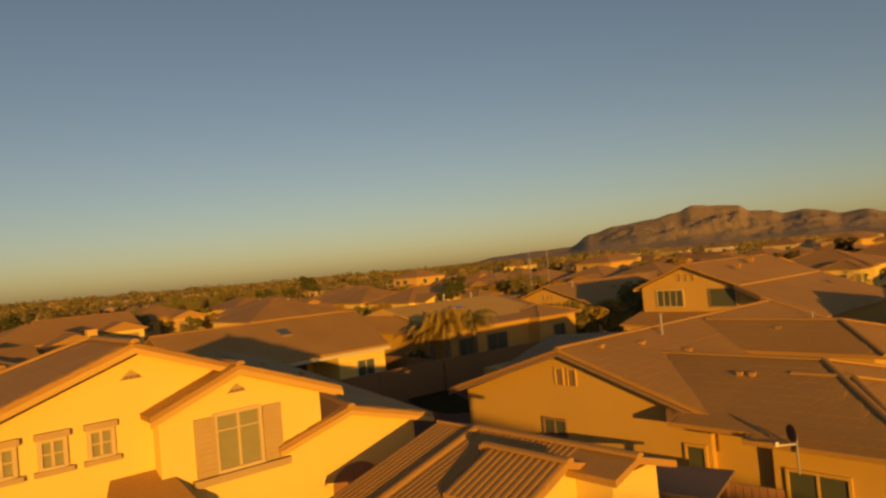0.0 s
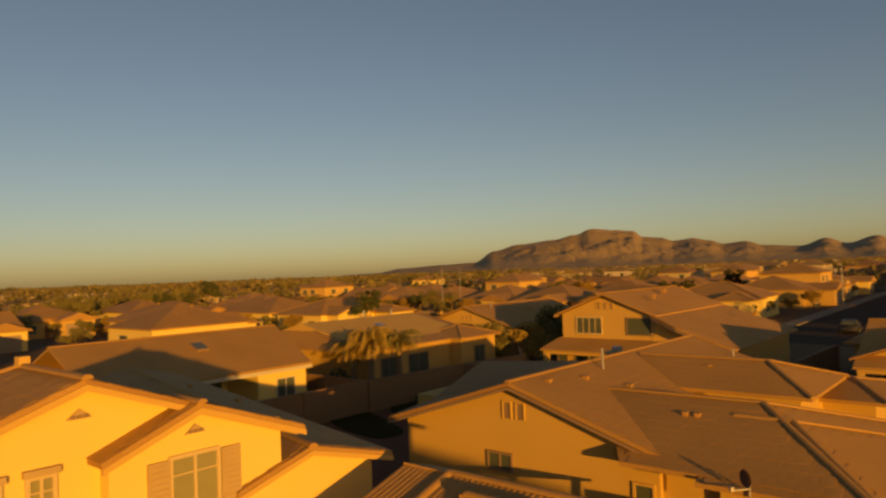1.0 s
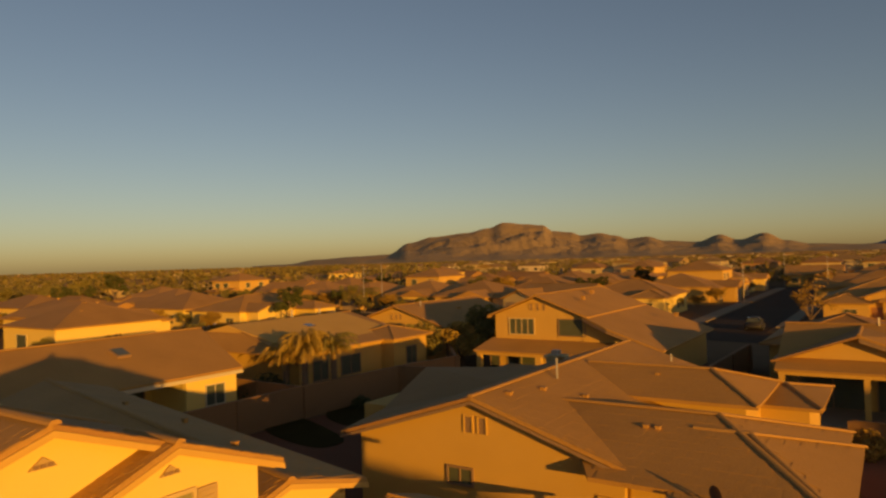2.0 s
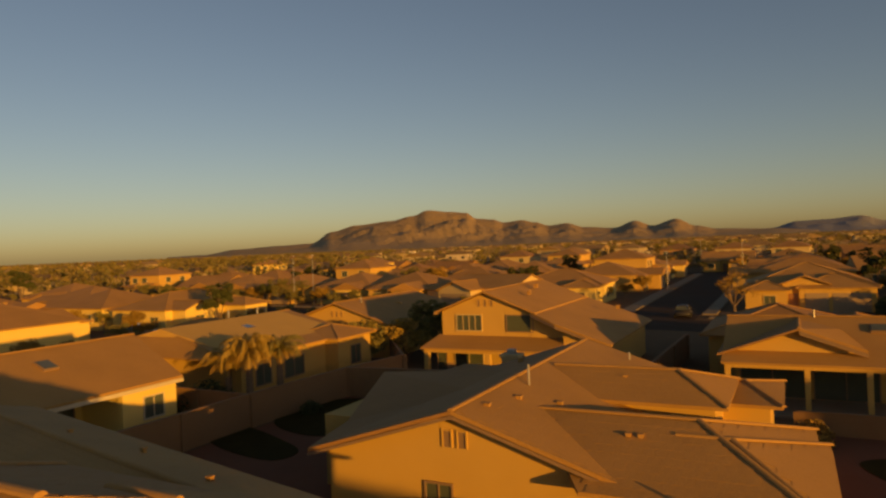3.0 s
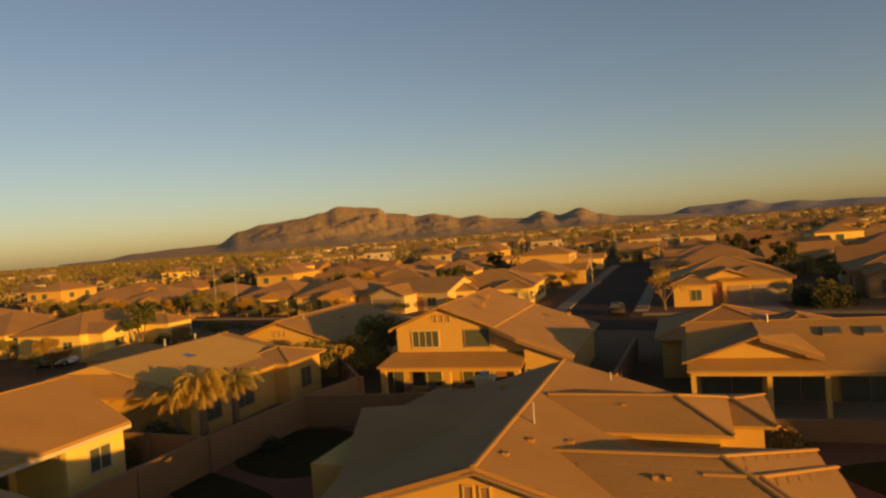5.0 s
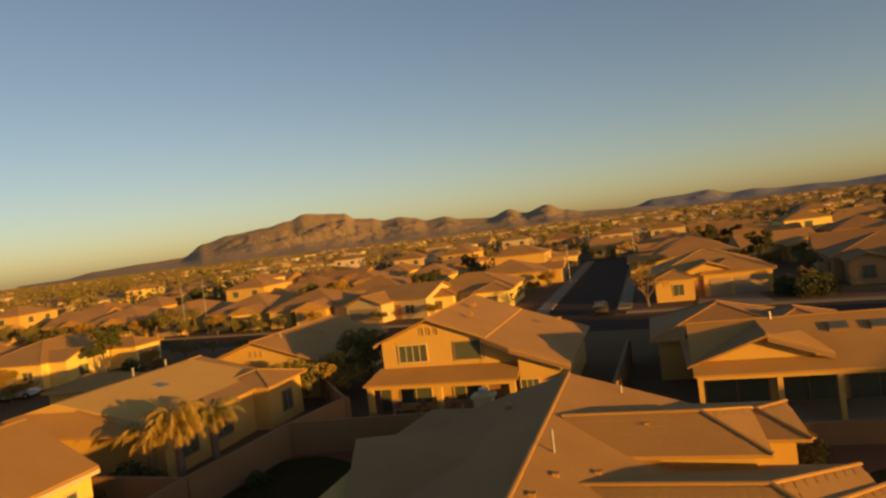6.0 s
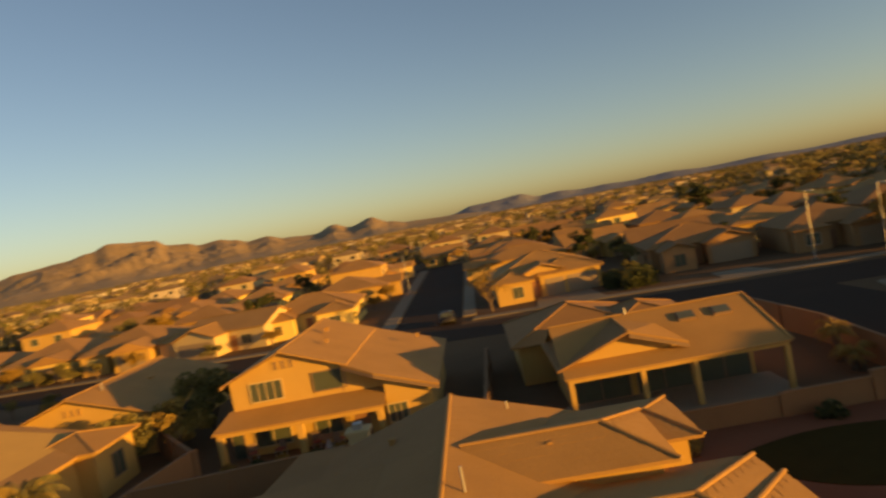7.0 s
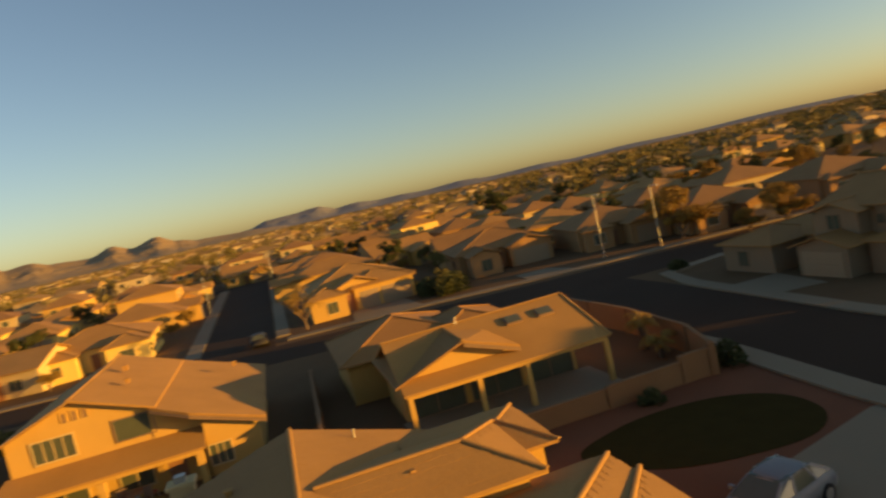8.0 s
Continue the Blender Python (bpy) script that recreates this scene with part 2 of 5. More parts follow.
def gable_vents(house, x, y, z, mat=None, n=3, w=0.16, h=0.5, gap=0.42):
    """Tall slot vents in a gable that faces -y."""
    for i in range(n):
        c = x + (i - (n - 1) / 2) * gap
        v = part("gable_vent", boxes(((c - w / 2 - 0.05, y - 0.05, z), (c - w / 2, y + 0.02, z + h)), ((c + w / 2, y - 0.05, z), (c + w / 2 + 0.05, y + 0.02, z + h)),
                                     ((c - w / 2 - 0.05, y - 0.05, z + h), (c + w / 2 + 0.05, y + 0.02, z + h + 0.05))), mat or STUCCO, house)
        part("slot", boxes(((c - w / 2, y - 0.012, z), (c + w / 2, y + 0.02, z + h))), TRIM, v)


def vent_cap(house, x, y, z, s=1.0):
    part("roof_vent", boxes(((x - 0.14 * s, y - 0.14 * s, z - 0.15), (x + 0.14 * s, y + 0.14 * s, z + 0.12 * s)), ((x - 0.18 * s, y - 0.18 * s, z + 0.12 * s), (x + 0.18 * s, y + 0.18 * s, z + 0.17 * s))), TILE, house)


def pipe(house, x, y, z, h=0.7, r=0.045):
    bm = bmesh.new()
    bmesh.ops.create_cone(bm, cap_ends=True, segments=8, radius1=r, radius2=r, depth=h + 0.3, matrix=Matrix.Translation((x, y, z + h / 2 - 0.15)))
    part("vent_pipe", bm, METAL, house)

# ---- ground, streets and yards ----
def ground_sheet():
    bm = bmesh.new()
    n = 64
    rings = [[bm.verts.new((r * math.cos(2 * math.pi * k / n), 60 + r * math.sin(2 * math.pi * k / n), 0)) for k in range(n)] for r in (30, 90, 250, 700, 1800, 4700)]
    bm.faces.new(rings[0])
    for a, b in zip(rings, rings[1:]):
        for k in range(n):
            bm.faces.new((a[k], b[k], b[(k + 1) % n], a[(k + 1) % n]))
    return tagged(part("ground", bm, GRAVEL), "tan desert gravel ground of the neighbourhood", "ground", kind="structure")


ground_sheet()


def sheet(name, pts, z, mat, label, category, depth=0.2):
    bm = prism(bmesh.new(), [(x, y, z) for x, y in pts], (0, 0, -depth))
    bmesh.ops.recalc_face_normals(bm, faces=bm.faces)
    return tagged(part(name, bm, mat), label, category, kind="structure")


def strip(name, pts, width, z, mat, label, category):
    """A band of pavement or kerb along a line of points."""
    bm = bmesh.new()
    left, right = [], []
    for i, p in enumerate(pts):
        a, b = Vector(pts[max(0, i - 1)]), Vector(pts[min(len(pts) - 1, i + 1)])
        d = (b - a).normalized()
        nrm = Vector((-d.y, d.x)) * width / 2
        left.append(Vector(p) + nrm)
        right.append(Vector(p) - nrm)
    for i in range(len(pts) - 1):
        prism(bm, [(*right[i], z), (*right[i + 1], z), (*left[i + 1], z), (*left[i], z)], (0, 0, -0.3))
    bmesh.ops.remove_doubles(bm, verts=bm.verts, dist=0.001)
    bmesh.ops.recalc_face_normals(bm, faces=bm.faces)
    return tagged(part(name, bm, mat), label, category, kind="structure")


sheet("road_1", [(4.6, 79), (12.6, 78), (12.4, 182), (3.6, 182)], 0.02, ASPHALT, "dark asphalt side street between the houses", "road")
sheet("road_2", [(-120, 96), (-60, 88), (0, 78), (40, 70), (90, 64), (90, 73), (42, 79), (0, 87), (-60, 97), (-120, 105)], 0.012, ASPHALT, "dark asphalt cross street", "road")
sheet("road_3", [(38.2, -30), (47.6, -30), (45.4, 42), (46.2, 62), (46.0, 72), (37.0, 73), (38.0, 46), (37.4, 36)], 0.016, ASPHALT, "dark asphalt street that bends at the corner", "road")
sheet("road_4", [(-60, 178), (70, 182), (70, 189), (-60, 186)], 0.014, ASPHALT, "asphalt street at the end of the block", "road")
WALK_LABEL = "pale concrete pavement with a raised kerb"
strip("pavement", [(3.4, 90), (2.8, 130), (2.2, 180)], 1.9, 0.14, CONCRETE, WALK_LABEL, "pavement")
strip("pavement", [(13.6, 90), (13.6, 130), (13.4, 180)], 1.6, 0.14, CONCRETE, WALK_LABEL, "pavement")
strip("pavement", [(14, 87.0), (30, 84.6), (44, 81.3), (58, 79.4), (90, 74.6)], 1.5, 0.14, CONCRETE, WALK_LABEL, "pavement")
strip("pavement", [(37.4, -30), (36.4, 34), (37.2, 45), (36.6, 58), (35.8, 69)], 1.5, 0.14, CONCRETE, WALK_LABEL, "pavement")
strip("pavement", [(48.2, -30), (46.0, 43), (46.9, 60), (48.5, 66), (56, 67.2)], 1.4, 0.14, CONCRETE, WALK_LABEL, "pavement")
strip("pavement", [(-60, 98), (0, 88.4)], 1.5, 0.14, CONCRETE, WALK_LABEL, "pavement")
sheet("driveway", [(25.5, 24.0), (36.5, 22.0), (36.6, 32.4), (35.4, 32.8), (30.8, 31.6), (26.9, 30.6), (25.5, 30.4)], 0.03, CONCRETE, "pale concrete driveway beside the lawn", "driveway")
sheet("driveway", [(46.6, 50.6), (50.4, 49.6), (51.4, 55.4), (46.8, 56.0)], 0.03, CONCRETE, "concrete driveway of the pale house", "driveway")
sheet("driveway", [(21.5, 86.2), (29.5, 85.0), (28.8, 97.9), (22.6, 98.1)], 0.03, CONCRETE, "concrete driveway of the yellow house", "driveway")
sheet("driveway", [(41.5, 82.4), (47.5, 81.2), (46.0, 87.5), (42.0, 88.2)], 0.03, CONCRETE, "concrete driveway before a brown garage", "driveway")
sheet("driveway", [(-24, 88.4), (-18, 87.4), (-17.8, 92.9), (-25.2, 97.8)], 0.03, CONCRETE, "concrete driveway of the white garage", "driveway")
RED_GRAVEL = material("red_gravel", (0.179, 0.065, 0.028), 1.0, 0.22, 3, 30, 0.5)
sheet("gravel_yard", [(23.6, 30.4), (26.9, 30.6), (30.8, 31.6), (35.4, 32.8), (36.2, 32.6), (36.6, 46), (34.2, 40.8), (21.5, 40.8)], 0.02, RED_GRAVEL, "red gravel front yard round the lawn", "ground")
sheet("gravel_yard", [(-4.1, 24.0), (7.5, 22.0), (7.8, 41.4), (-3.3, 41.0)], 0.02, RED_GRAVEL, "red gravel back yard", "ground")


def lawn(pts, label):
    """A lawn with a rounded outline, a finger thick, and short blades of grass along it."""
    c = Vector((sum(p[0] for p in pts) / len(pts), sum(p[1] for p in pts) / len(pts)))
    out = []
    n = len(pts)
    for i in range(n):
        p0, p1, p2, p3 = (Vector(pts[(i + k) % n]) for k in (-1, 0, 1, 2))
        for s in range(6):
            t = s / 6
            q = 0.5 * (2 * p1 + (p2 - p0) * t + (2 * p0 - 5 * p1 + 4 * p2 - p3) * t * t + (3 * p1 - p0 - 3 * p2 + p3) * t ** 3)
            out.append((q.x, q.y))
    sheet("lawn", out, 0.05, LAWN, label, "lawn")


lawn([(24.5, 36.9), (26.9, 38.4), (29.9, 38.7), (32.7, 37.9), (34.3, 36.0), (33.9, 33.5), (31.4, 32.3), (26.7, 33.6)], "dark green lawn with a curved edge")
lawn([(-4.6, 36.5), (-3.6, 39.8), (-1.0, 40.6), (2.0, 38.5), (2.6, 34.6), (0.4, 32.8), (-3.0, 33.8)], "dark green back lawn in the shade")
lawn([(-5.0, 30.9), (-4.7, 33.0), (-0.8, 31.7), (1.4, 30.4), (1.0, 28.9), (-2.3, 29.4)], "dark patch of low ground cover in the back yard")


def block_wall(pts, h, label):
    """A garden wall of blocks: body, cap course and piers."""
    w = thing("garden_wall", pose(0, 0, 0), label, "wall", kind="structure")
    for a, b in zip(pts, pts[1:]):
        a, b = Vector((*a, 0)), Vector((*b, 0))
        d = b - a
        m = Matrix.Translation(a) @ Matrix.Rotation(math.atan2(d.y, d.x), 4, "Z")
        part("wall_body", box(bmesh.new(), (0, -0.08, -0.2), (d.length, 0.08, h), m), BLOCK, w)
        part("cap_course", box(bmesh.new(), (-0.03, -0.11, h), (d.length + 0.03, 0.11, h + 0.07), m), BLOCK, w)
        k = max(1, round(d.length / 5.5))
        for i in range(k + 1):
            u = d.length * i / k
            part("pier", box(bmesh.new(), (u - 0.2, -0.17, -0.2), (u + 0.2, 0.17, h + 0.03), m), BLOCK, w)


block_wall([(-4.3, 24.0), (-4.1, 33.2), (-3.4, 41.2), (-2.4, 46.6)], 1.8, "tan block garden wall between the back yards")
block_wall([(-3.4, 41.2), (6.0, 42.2), (14.5, 43.4)], 1.8, "tan block garden wall behind the lawn")
block_wall([(14.5, 43.4), (15.0, 60.0)], 1.8, "tan block wall along the shaded side yard")
block_wall([(22.4, 40.9), (28.3, 40.9)], 1.0, "low tan block garden wall before the patio")
block_wall([(32.6, 40.95), (34.2, 40.8)], 1.4, "tan block garden wall at the corner of the patio yard")
block_wall([(28.3, 40.9), (32.6, 40.95)], 1.1, "tan block garden wall round the patio yard")
block_wall([(34.2, 40.8), (35.5, 44.6), (36.0, 52.0), (35.4, 62.0)], 1.7, "tan block garden wall along the street")
block_wall([(-4.1, 33.2), (-8.4, 33.4), (-26.0, 34.6)], 1.7, "tan block wall between two back yards")
block_wall([(-8.0, 54.0), (-2.4, 46.6)], 1.7, "tan block wall beside the leafy shrub")


# ---- houses near the path ----
def house_main():
    h = thing("house", pose(0, 0, 0), "single-storey tan stucco house with concrete tile roof", "house")
    xm, z = 13.3, 4.58
    bm = bmesh.new()
    box(bm, (8.5, 23.6, -0.3), (17.9, 37.6, 2.85))
    prism(bm, [(8.5, 23.6, 2.85), (18.0, 23.6, 2.85), (xm, 23.6, 4.42)], (0, 14.0, 0))
    bmesh.ops.recalc_face_normals(bm, faces=bm.faces)
    part("wall", bm, STUCCO, h)

    def plane(pts, mat=TILE, tile=True):
        slab(h, pts, mat)
        if tile:
            tiles(h, pts, mat, tile == "single")

    # west slope: its shade is painted in with the darker tile
    plane([(7.9, 38.0, 2.92), (7.9, 23.2, 2.92), (xm, 23.2, z), (xm, 38.0, z)], TILE_DARK_SHADE)
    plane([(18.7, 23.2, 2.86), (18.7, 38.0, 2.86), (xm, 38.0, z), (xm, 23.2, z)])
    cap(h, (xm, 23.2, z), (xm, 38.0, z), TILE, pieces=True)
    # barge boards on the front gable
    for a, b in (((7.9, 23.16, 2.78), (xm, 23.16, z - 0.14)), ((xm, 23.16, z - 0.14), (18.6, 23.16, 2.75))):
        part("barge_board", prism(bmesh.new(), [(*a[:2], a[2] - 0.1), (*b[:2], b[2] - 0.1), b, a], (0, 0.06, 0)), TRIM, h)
    # low wing and patio cover on the shaded side, shade put into their darker tile
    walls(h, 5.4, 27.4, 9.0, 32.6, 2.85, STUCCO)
    plane([(7.92, 23.3, 2.96), (11.6, 28.8, 3.86), (11.2, 33.0, 3.9), (5.1, 32.4, 3.62), (7.3, 26.3, 3.0)], TILE_DARK_SHADE)
    slab(h, [(5.6, 33.3, 2.95), (10.6, 33.3, 3.0), (10.4, 38.8, 2.9), (6.2, 39.0, 2.9)], TILE_DARK_SHADE)
    for x, y in ((6.4, 38.6), (10.0, 38.4)):
        part("post", boxes(((x - 0.12, y - 0.12, -0.2), (x + 0.12, y + 0.12, 2.75))), STUCCO, h)
    chim = part("chimney", boxes(((8.4, 38.9, -0.2), (9.3, 39.6, 3.35)), ((8.3, 38.8, 3.35), (9.4, 39.7, 3.5))), STUCCO_PALE, h, "pale stucco chimney")
    part("chimney_pot", boxes(((8.65, 39.05, 3.5), (9.05, 39.45, 3.75))), METAL, chim)

    def east(y0, yr, y1, xs, xr, xe, zr, ze, foot=None):
        plane([(foot or xs, y0, ze), (xe, y0, ze), (xr, yr, zr), (xs, yr, zr)], TILE, "single" if foot else True)
        plane([(xe, y1, ze), (xs, y1, ze), (xs, yr, zr), (xr, yr, zr)])
        plane([(xe, y0, ze), (xe, y1, ze), (xr, yr, zr)])
        cap(h, (xs, yr, zr), (xr, yr, zr), TILE, pieces=True)
        cap(h, (xe, y0, ze), (xr, yr, zr), TILE, pieces=True)
        cap(h, (xe, y1, ze), (xr, yr, zr), TILE, pieces=True)
        walls(h, (foot or xs) + 0.2, y0 + (1.1 if foot else 1.1 if xs == 19.3 else 0.45), xe - 0.45, y1 - 0.45, ze - 0.02, STUCCO)

    east(29.5, 31.6, 34.5, 13.8, 18.5, 20.35, 4.5, 3.7)
    east(32.3, 34.6, 37.0, 17.0, 20.55, 21.95, 3.62, 3.2)
    east(22.7, 26.4, 30.8, 14.9, 19.8, 22.9, 4.04, 2.88, 17.2)
    east(22.42, 25.6, 29.5, 19.3, 20.75, 23.25, 3.775, 2.775)
    for x, y, zz in ((13.83, 24.7, 4.42), (14.22, 26.4, 4.3), (15.3, 27.4, 3.96)):
        vent_cap(h, x, y, zz, 0.6)
    vent_cap(h, 18.0, 25.3, 3.72, 0.5)
    vent_cap(h, 18.35, 25.3, 3.72, 0.5)
    vent_cap(h, 16.7, 31.0, 4.25, 0.5)
    vent_cap(h, 11.0, 35.0, 3.95, 0.8)
    pipe(h, 13.95, 28.1, 4.37, 0.75)
    pipe(h, 15.6, 36.9, 3.85, 0.35)
    gable_vents(h, 13.2, 23.6, 3.36, n=2, w=0.26, h=0.5, gap=0.5)
    window(h, "-y", 12.6, 0.86, 1.74, 2.2, 23.6, frame_mat=TRIM, bars=1)
    window(h, "-y", 17.45, 0.5, 1.45, 2.05, 23.6, frame_mat=STUCCO, bars=0)
    window(h, "-y", 20.5, 1.3, 0.7, 1.85, 23.52, frame_mat=STUCCO, bars=1)
    window(h, "-y", 18.6, 1.0, 1.9, 2.7, 31.45, frame_mat=STUCCO, bars=1)
    window(h, "-y", 19.6, 0.4, 2.4, 2.9, 31.45, frame_mat=STUCCO, bars=0)


house_main()


def satellite_dish(x, y, z):
    d = thing("satellite_dish", pose(x, y, z, 0, 0, 140), "dark satellite dish on a mast at the roof edge", "dish")
    bm = bmesh.new()
    n = 16
    rings = []
    for r in (0.0, 0.1, 0.17, 0.23):
        rings.append([bm.verts.new((r * math.cos(2 * math.pi * k / n), 0.9 * r * r, r * math.sin(2 * math.pi * k / n) * 0.9 + 0.55)) for k in range(n)] if r else [bm.verts.new((0, 0, 0.55))])
    for k in range(n):
        bm.faces.new((rings[0][0], rings[1][k], rings[1][(k + 1) % n]))
        for a, b in zip(rings[1:], rings[2:]):
            bm.faces.new((a[k], b[k], b[(k + 1) % n], a[(k + 1) % n]))
    ret = bmesh.ops.solidify(bm, geom=bm.faces[:], thickness=0.015)
    part("reflector", bm, TRIM, d)
    bm = bmesh.new()
    bmesh.ops.create_cone(bm, cap_ends=True, segments=8, radius1=0.025, radius2=0.025, depth=0.9, matrix=Matrix.Translation((0, -0.05, 0.1)))
    part("mast", bm, METAL, d)
    part("arm", boxes(((-0.015, -0.02, 0.3), (0.015, 0.4, 0.33)), ((-0.04, 0.36, 0.3), (0.04, 0.44, 0.4))), METAL, d)


satellite_dish(20.55, 22.32, 2.55)


def house_two_storey():
    h = thing("house", pose(0, 0, 0), "two-storey tan stucco house with a covered back patio", "house")
    x0, x1, yf, yb, he = -0.7, 6.3, 49.55, 61.9, 4.62
    walls(h, x0, yf, x1, yb, he, STUCCO, 0.385, "y")
    gable(h, x0, yf, x1, yb, he, 0.385, TILE, "y", 0.4)
    part("fascia", boxes(((x0 - 0.45, yf - 0.47, he - 0.22), (x0 - 0.41, yb + 0.4, he - 0.02))), TRIM, h)
    # lower side: its roof falls on at the same pitch from under the upper eave
    bm = bmesh.new()
    prism(bm, [(6.2, 49.5, -0.3), (8.76, 49.5, -0.3), (8.76, 49.5, 3.62), (6.2, 49.5, 4.52)], (0, 12.6, 0))
    prism(bm, [(8.75, 48.75, -0.3), (11.5, 48.75, -0.3), (11.5, 48.75, 2.72), (8.75, 48.75, 3.68)], (0, 13.3, 0))
    bmesh.ops.recalc_face_normals(bm, faces=bm.faces)
    part("wall", bm, STUCCO, h)
    slab(h, [(12.0, 48.35, 2.68), (12.0, 62.6, 2.68), (6.35, 62.6, 4.66), (6.35, 49.1, 4.66), (8.3, 48.35, 3.977)], TILE)
    part("barge_board", prism(bmesh.new(), [(8.3, 48.31, 3.657), (12.0, 48.31, 2.36), (12.0, 48.31, 2.54), (8.3, 48.31, 3.837)], (0, 0.06, 0)), TRIM, h)
    part("barge_board", prism(bmesh.new(), [(6.35, 49.06, 4.34), (8.3, 48.31, 3.657), (8.3, 48.31, 3.837), (6.35, 49.06, 4.52)], (0, 0.06, 0)), TRIM, h)
    # patio roof on posts
    slab(h, [(-1.6, 47.7, 2.2), (8.8, 47.7, 2.2), (8.8, 49.6, 2.92), (-1.0, 49.6, 2.92)], TILE)
    part("beam", boxes(((-1.4, 47.85, 1.86), (8.6, 48.05, 2.07))), STUCCO, h)
    for x in (-1.2, 3.6, 8.4):
        part("post", boxes(((x - 0.18, 47.77, -0.2), (x + 0.18, 48.13, 1.87))), STUCCO, h)
    for x, w, b in ((1.5, 1.95, 3), (5.4, 1.9, 0)):
        win = window(h, "-y", x, w, 3.27, 4.36, yf, frame_mat=STUCCO_PALE if b else TRIM, bars=b)
    gable_vents(h, 2.8, yf, 4.98, n=3, w=0.2, h=0.5, gap=0.5)
    window(h, "-y", 1.4, 2.2, 0.5, 1.9, yf, glass=GLASS, frame_mat=STUCCO_PALE, bars=1)
    window(h, "-y", 4.9, 1.6, 0.6, 1.7, yf, frame_mat=STUCCO_PALE, bars=1)
    window(h, "-y", 9.35, 1.1, 0.8, 1.85, 48.75, frame_mat=STUCCO_PALE, bars=2)
    door = part("door", boxes(((6.5, 49.49, 0.0), (7.45, 49.55, 2.0))), WOOD, h, "dark wooden back door")
    part("door_handle", boxes(((6.58, 49.48, 0.95), (6.64, 49.54, 1.07))), METAL, door)
    window(h, "-y", -0.8, 0.7, 0.0, 1.9, yf, frame_mat=TRIM, bars=0)
    vent_cap(h, 4.2, 56.5, 5.95)
    vent_cap(h, 4.9, 53.0, 5.7, 0.8)
    vent_cap(h, 10.3, 58.0, 4.15, 0.9)


house_two_storey()


def house_patio():
    h = thing("house", pose(0, 0, 0), "single-storey tan house with a deep covered patio and two skylights", "house")
    walls(h, 19.3, 47.8, 29.9, 53.0, 2.7, STUCCO, 0.0)
    e, z, yr, ye, yn = 2.67, 4.6, 48.8, 44.05, 53.6
    slab(h, [(18.85, ye, e), (30.55, ye, e), (30.2, yr, z), (18.9, yr, z)], TILE)
    slab(h, [(30.55, yn, e), (18.85, yn, e), (18.9, yr, z), (30.2, yr, z)], TILE)
    part("gable_wall", prism(bmesh.new(), [(29.9, 47.3, 2.6), (29.9, 53.0, 2.6), (29.9, yr, 4.42), (29.9, 47.3, 3.85)], (-0.2, 0, 0)), STUCCO, h)
    cap(h, (18.9, yr, z), (30.2, yr, z), TILE)
    cap(h, (30.55, ye, e), (30.2, yr, z), TILE)
    # gable over the patio
    bm = bmesh.new()
    prism(bm, [(19.3, 45.2, 2.95), (25.4, 45.2, 3.1), (25.2, 45.2, 3.4), (22.6, 45.2, 4.26), (19.3, 45.2, 3.05)], (0, 3.0, 0))
    bmesh.ops.recalc_face_normals(bm, faces=bm.faces)
    part("gable_wall", bm, STUCCO, h)
    # west slope of this gable, shade put into its tile colour
    slab(h, [(18.6, 44.75, 2.98), (22.6, 44.75, 4.42), (22.6, 49.6, 4.5), (18.6, 52.4, 2.98)], TILE_DARK_SHADE)
    slab(h, [(22.6, 44.75, 4.42), (25.6, 44.75, 3.36), (24.6, 47.2, 4.1), (22.6, 48.6, 4.48)], TILE)
    cap(h, (22.6, 44.75, 4.44), (22.6, 48.9, 4.5), TILE)
    part("barge_board", prism(bmesh.new(), [(22.6, 44.71, 4.08), (25.6, 44.71, 3.02), (25.6, 44.71, 3.22), (22.6, 44.71, 4.29)], (0, 0.06, 0)), TRIM, h)
    part("beam", boxes(((19.0, 44.2, 2.36), (30.4, 44.42, 2.6))), STUCCO, h)
    for x in (19.15, 22.9, 25.6, 30.3):
        part("post", boxes(((x - 0.13, 44.18, -0.2), (x + 0.13, 44.44, 2.4))), STUCCO, h)
    for x, y in ((26.45, 47.5), (28.4, 47.45)):
        zz = e + (y - ye) * (z - e) / (yr - ye)
        m = pose(x, y, zz, math.degrees(math.atan((z - e) / (yr - ye))), 0, 0)
        sky_l = part("skylight", box(bmesh.new(), (-0.5, -0.4, -0.05), (0.5, 0.4, 0.14), m), TRIM, h, "dark framed skylight")
        part("pane", box(bmesh.new(), (-0.44, -0.34, 0.14), (0.44, 0.34, 0.165), m), GLASS, sky_l)
    for x, w in ((21.2, 3.2), (24.8, 3.0), (28.2, 2.8)):
        window(h, "-y", x, w, 0.15, 2.1, 47.8, frame_mat=TRIM, bars=1)
    part("patio_slab", boxes(((19.0, 43.6, -0.1), (30.6, 47.8, 0.1))), CONCRETE, h, "pale concrete patio slab")
    pipe(h, 23.4, 48.7, 4.55, 0.45)
    walls(h, 17.2, 54.2, 25.6, 63.5, 2.75, STUCCO)
    hip(h, 17.2, 54.2, 25.6, 63.5, 2.75, 0.34, TILE_DARK_SHADE, 0.5)
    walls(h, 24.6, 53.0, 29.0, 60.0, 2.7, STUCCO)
    hip(h, 23.0, 53.0, 29.0, 60.5, 2.7, 0.34, TILE_DARK_SHADE, 0.5)


house_patio()


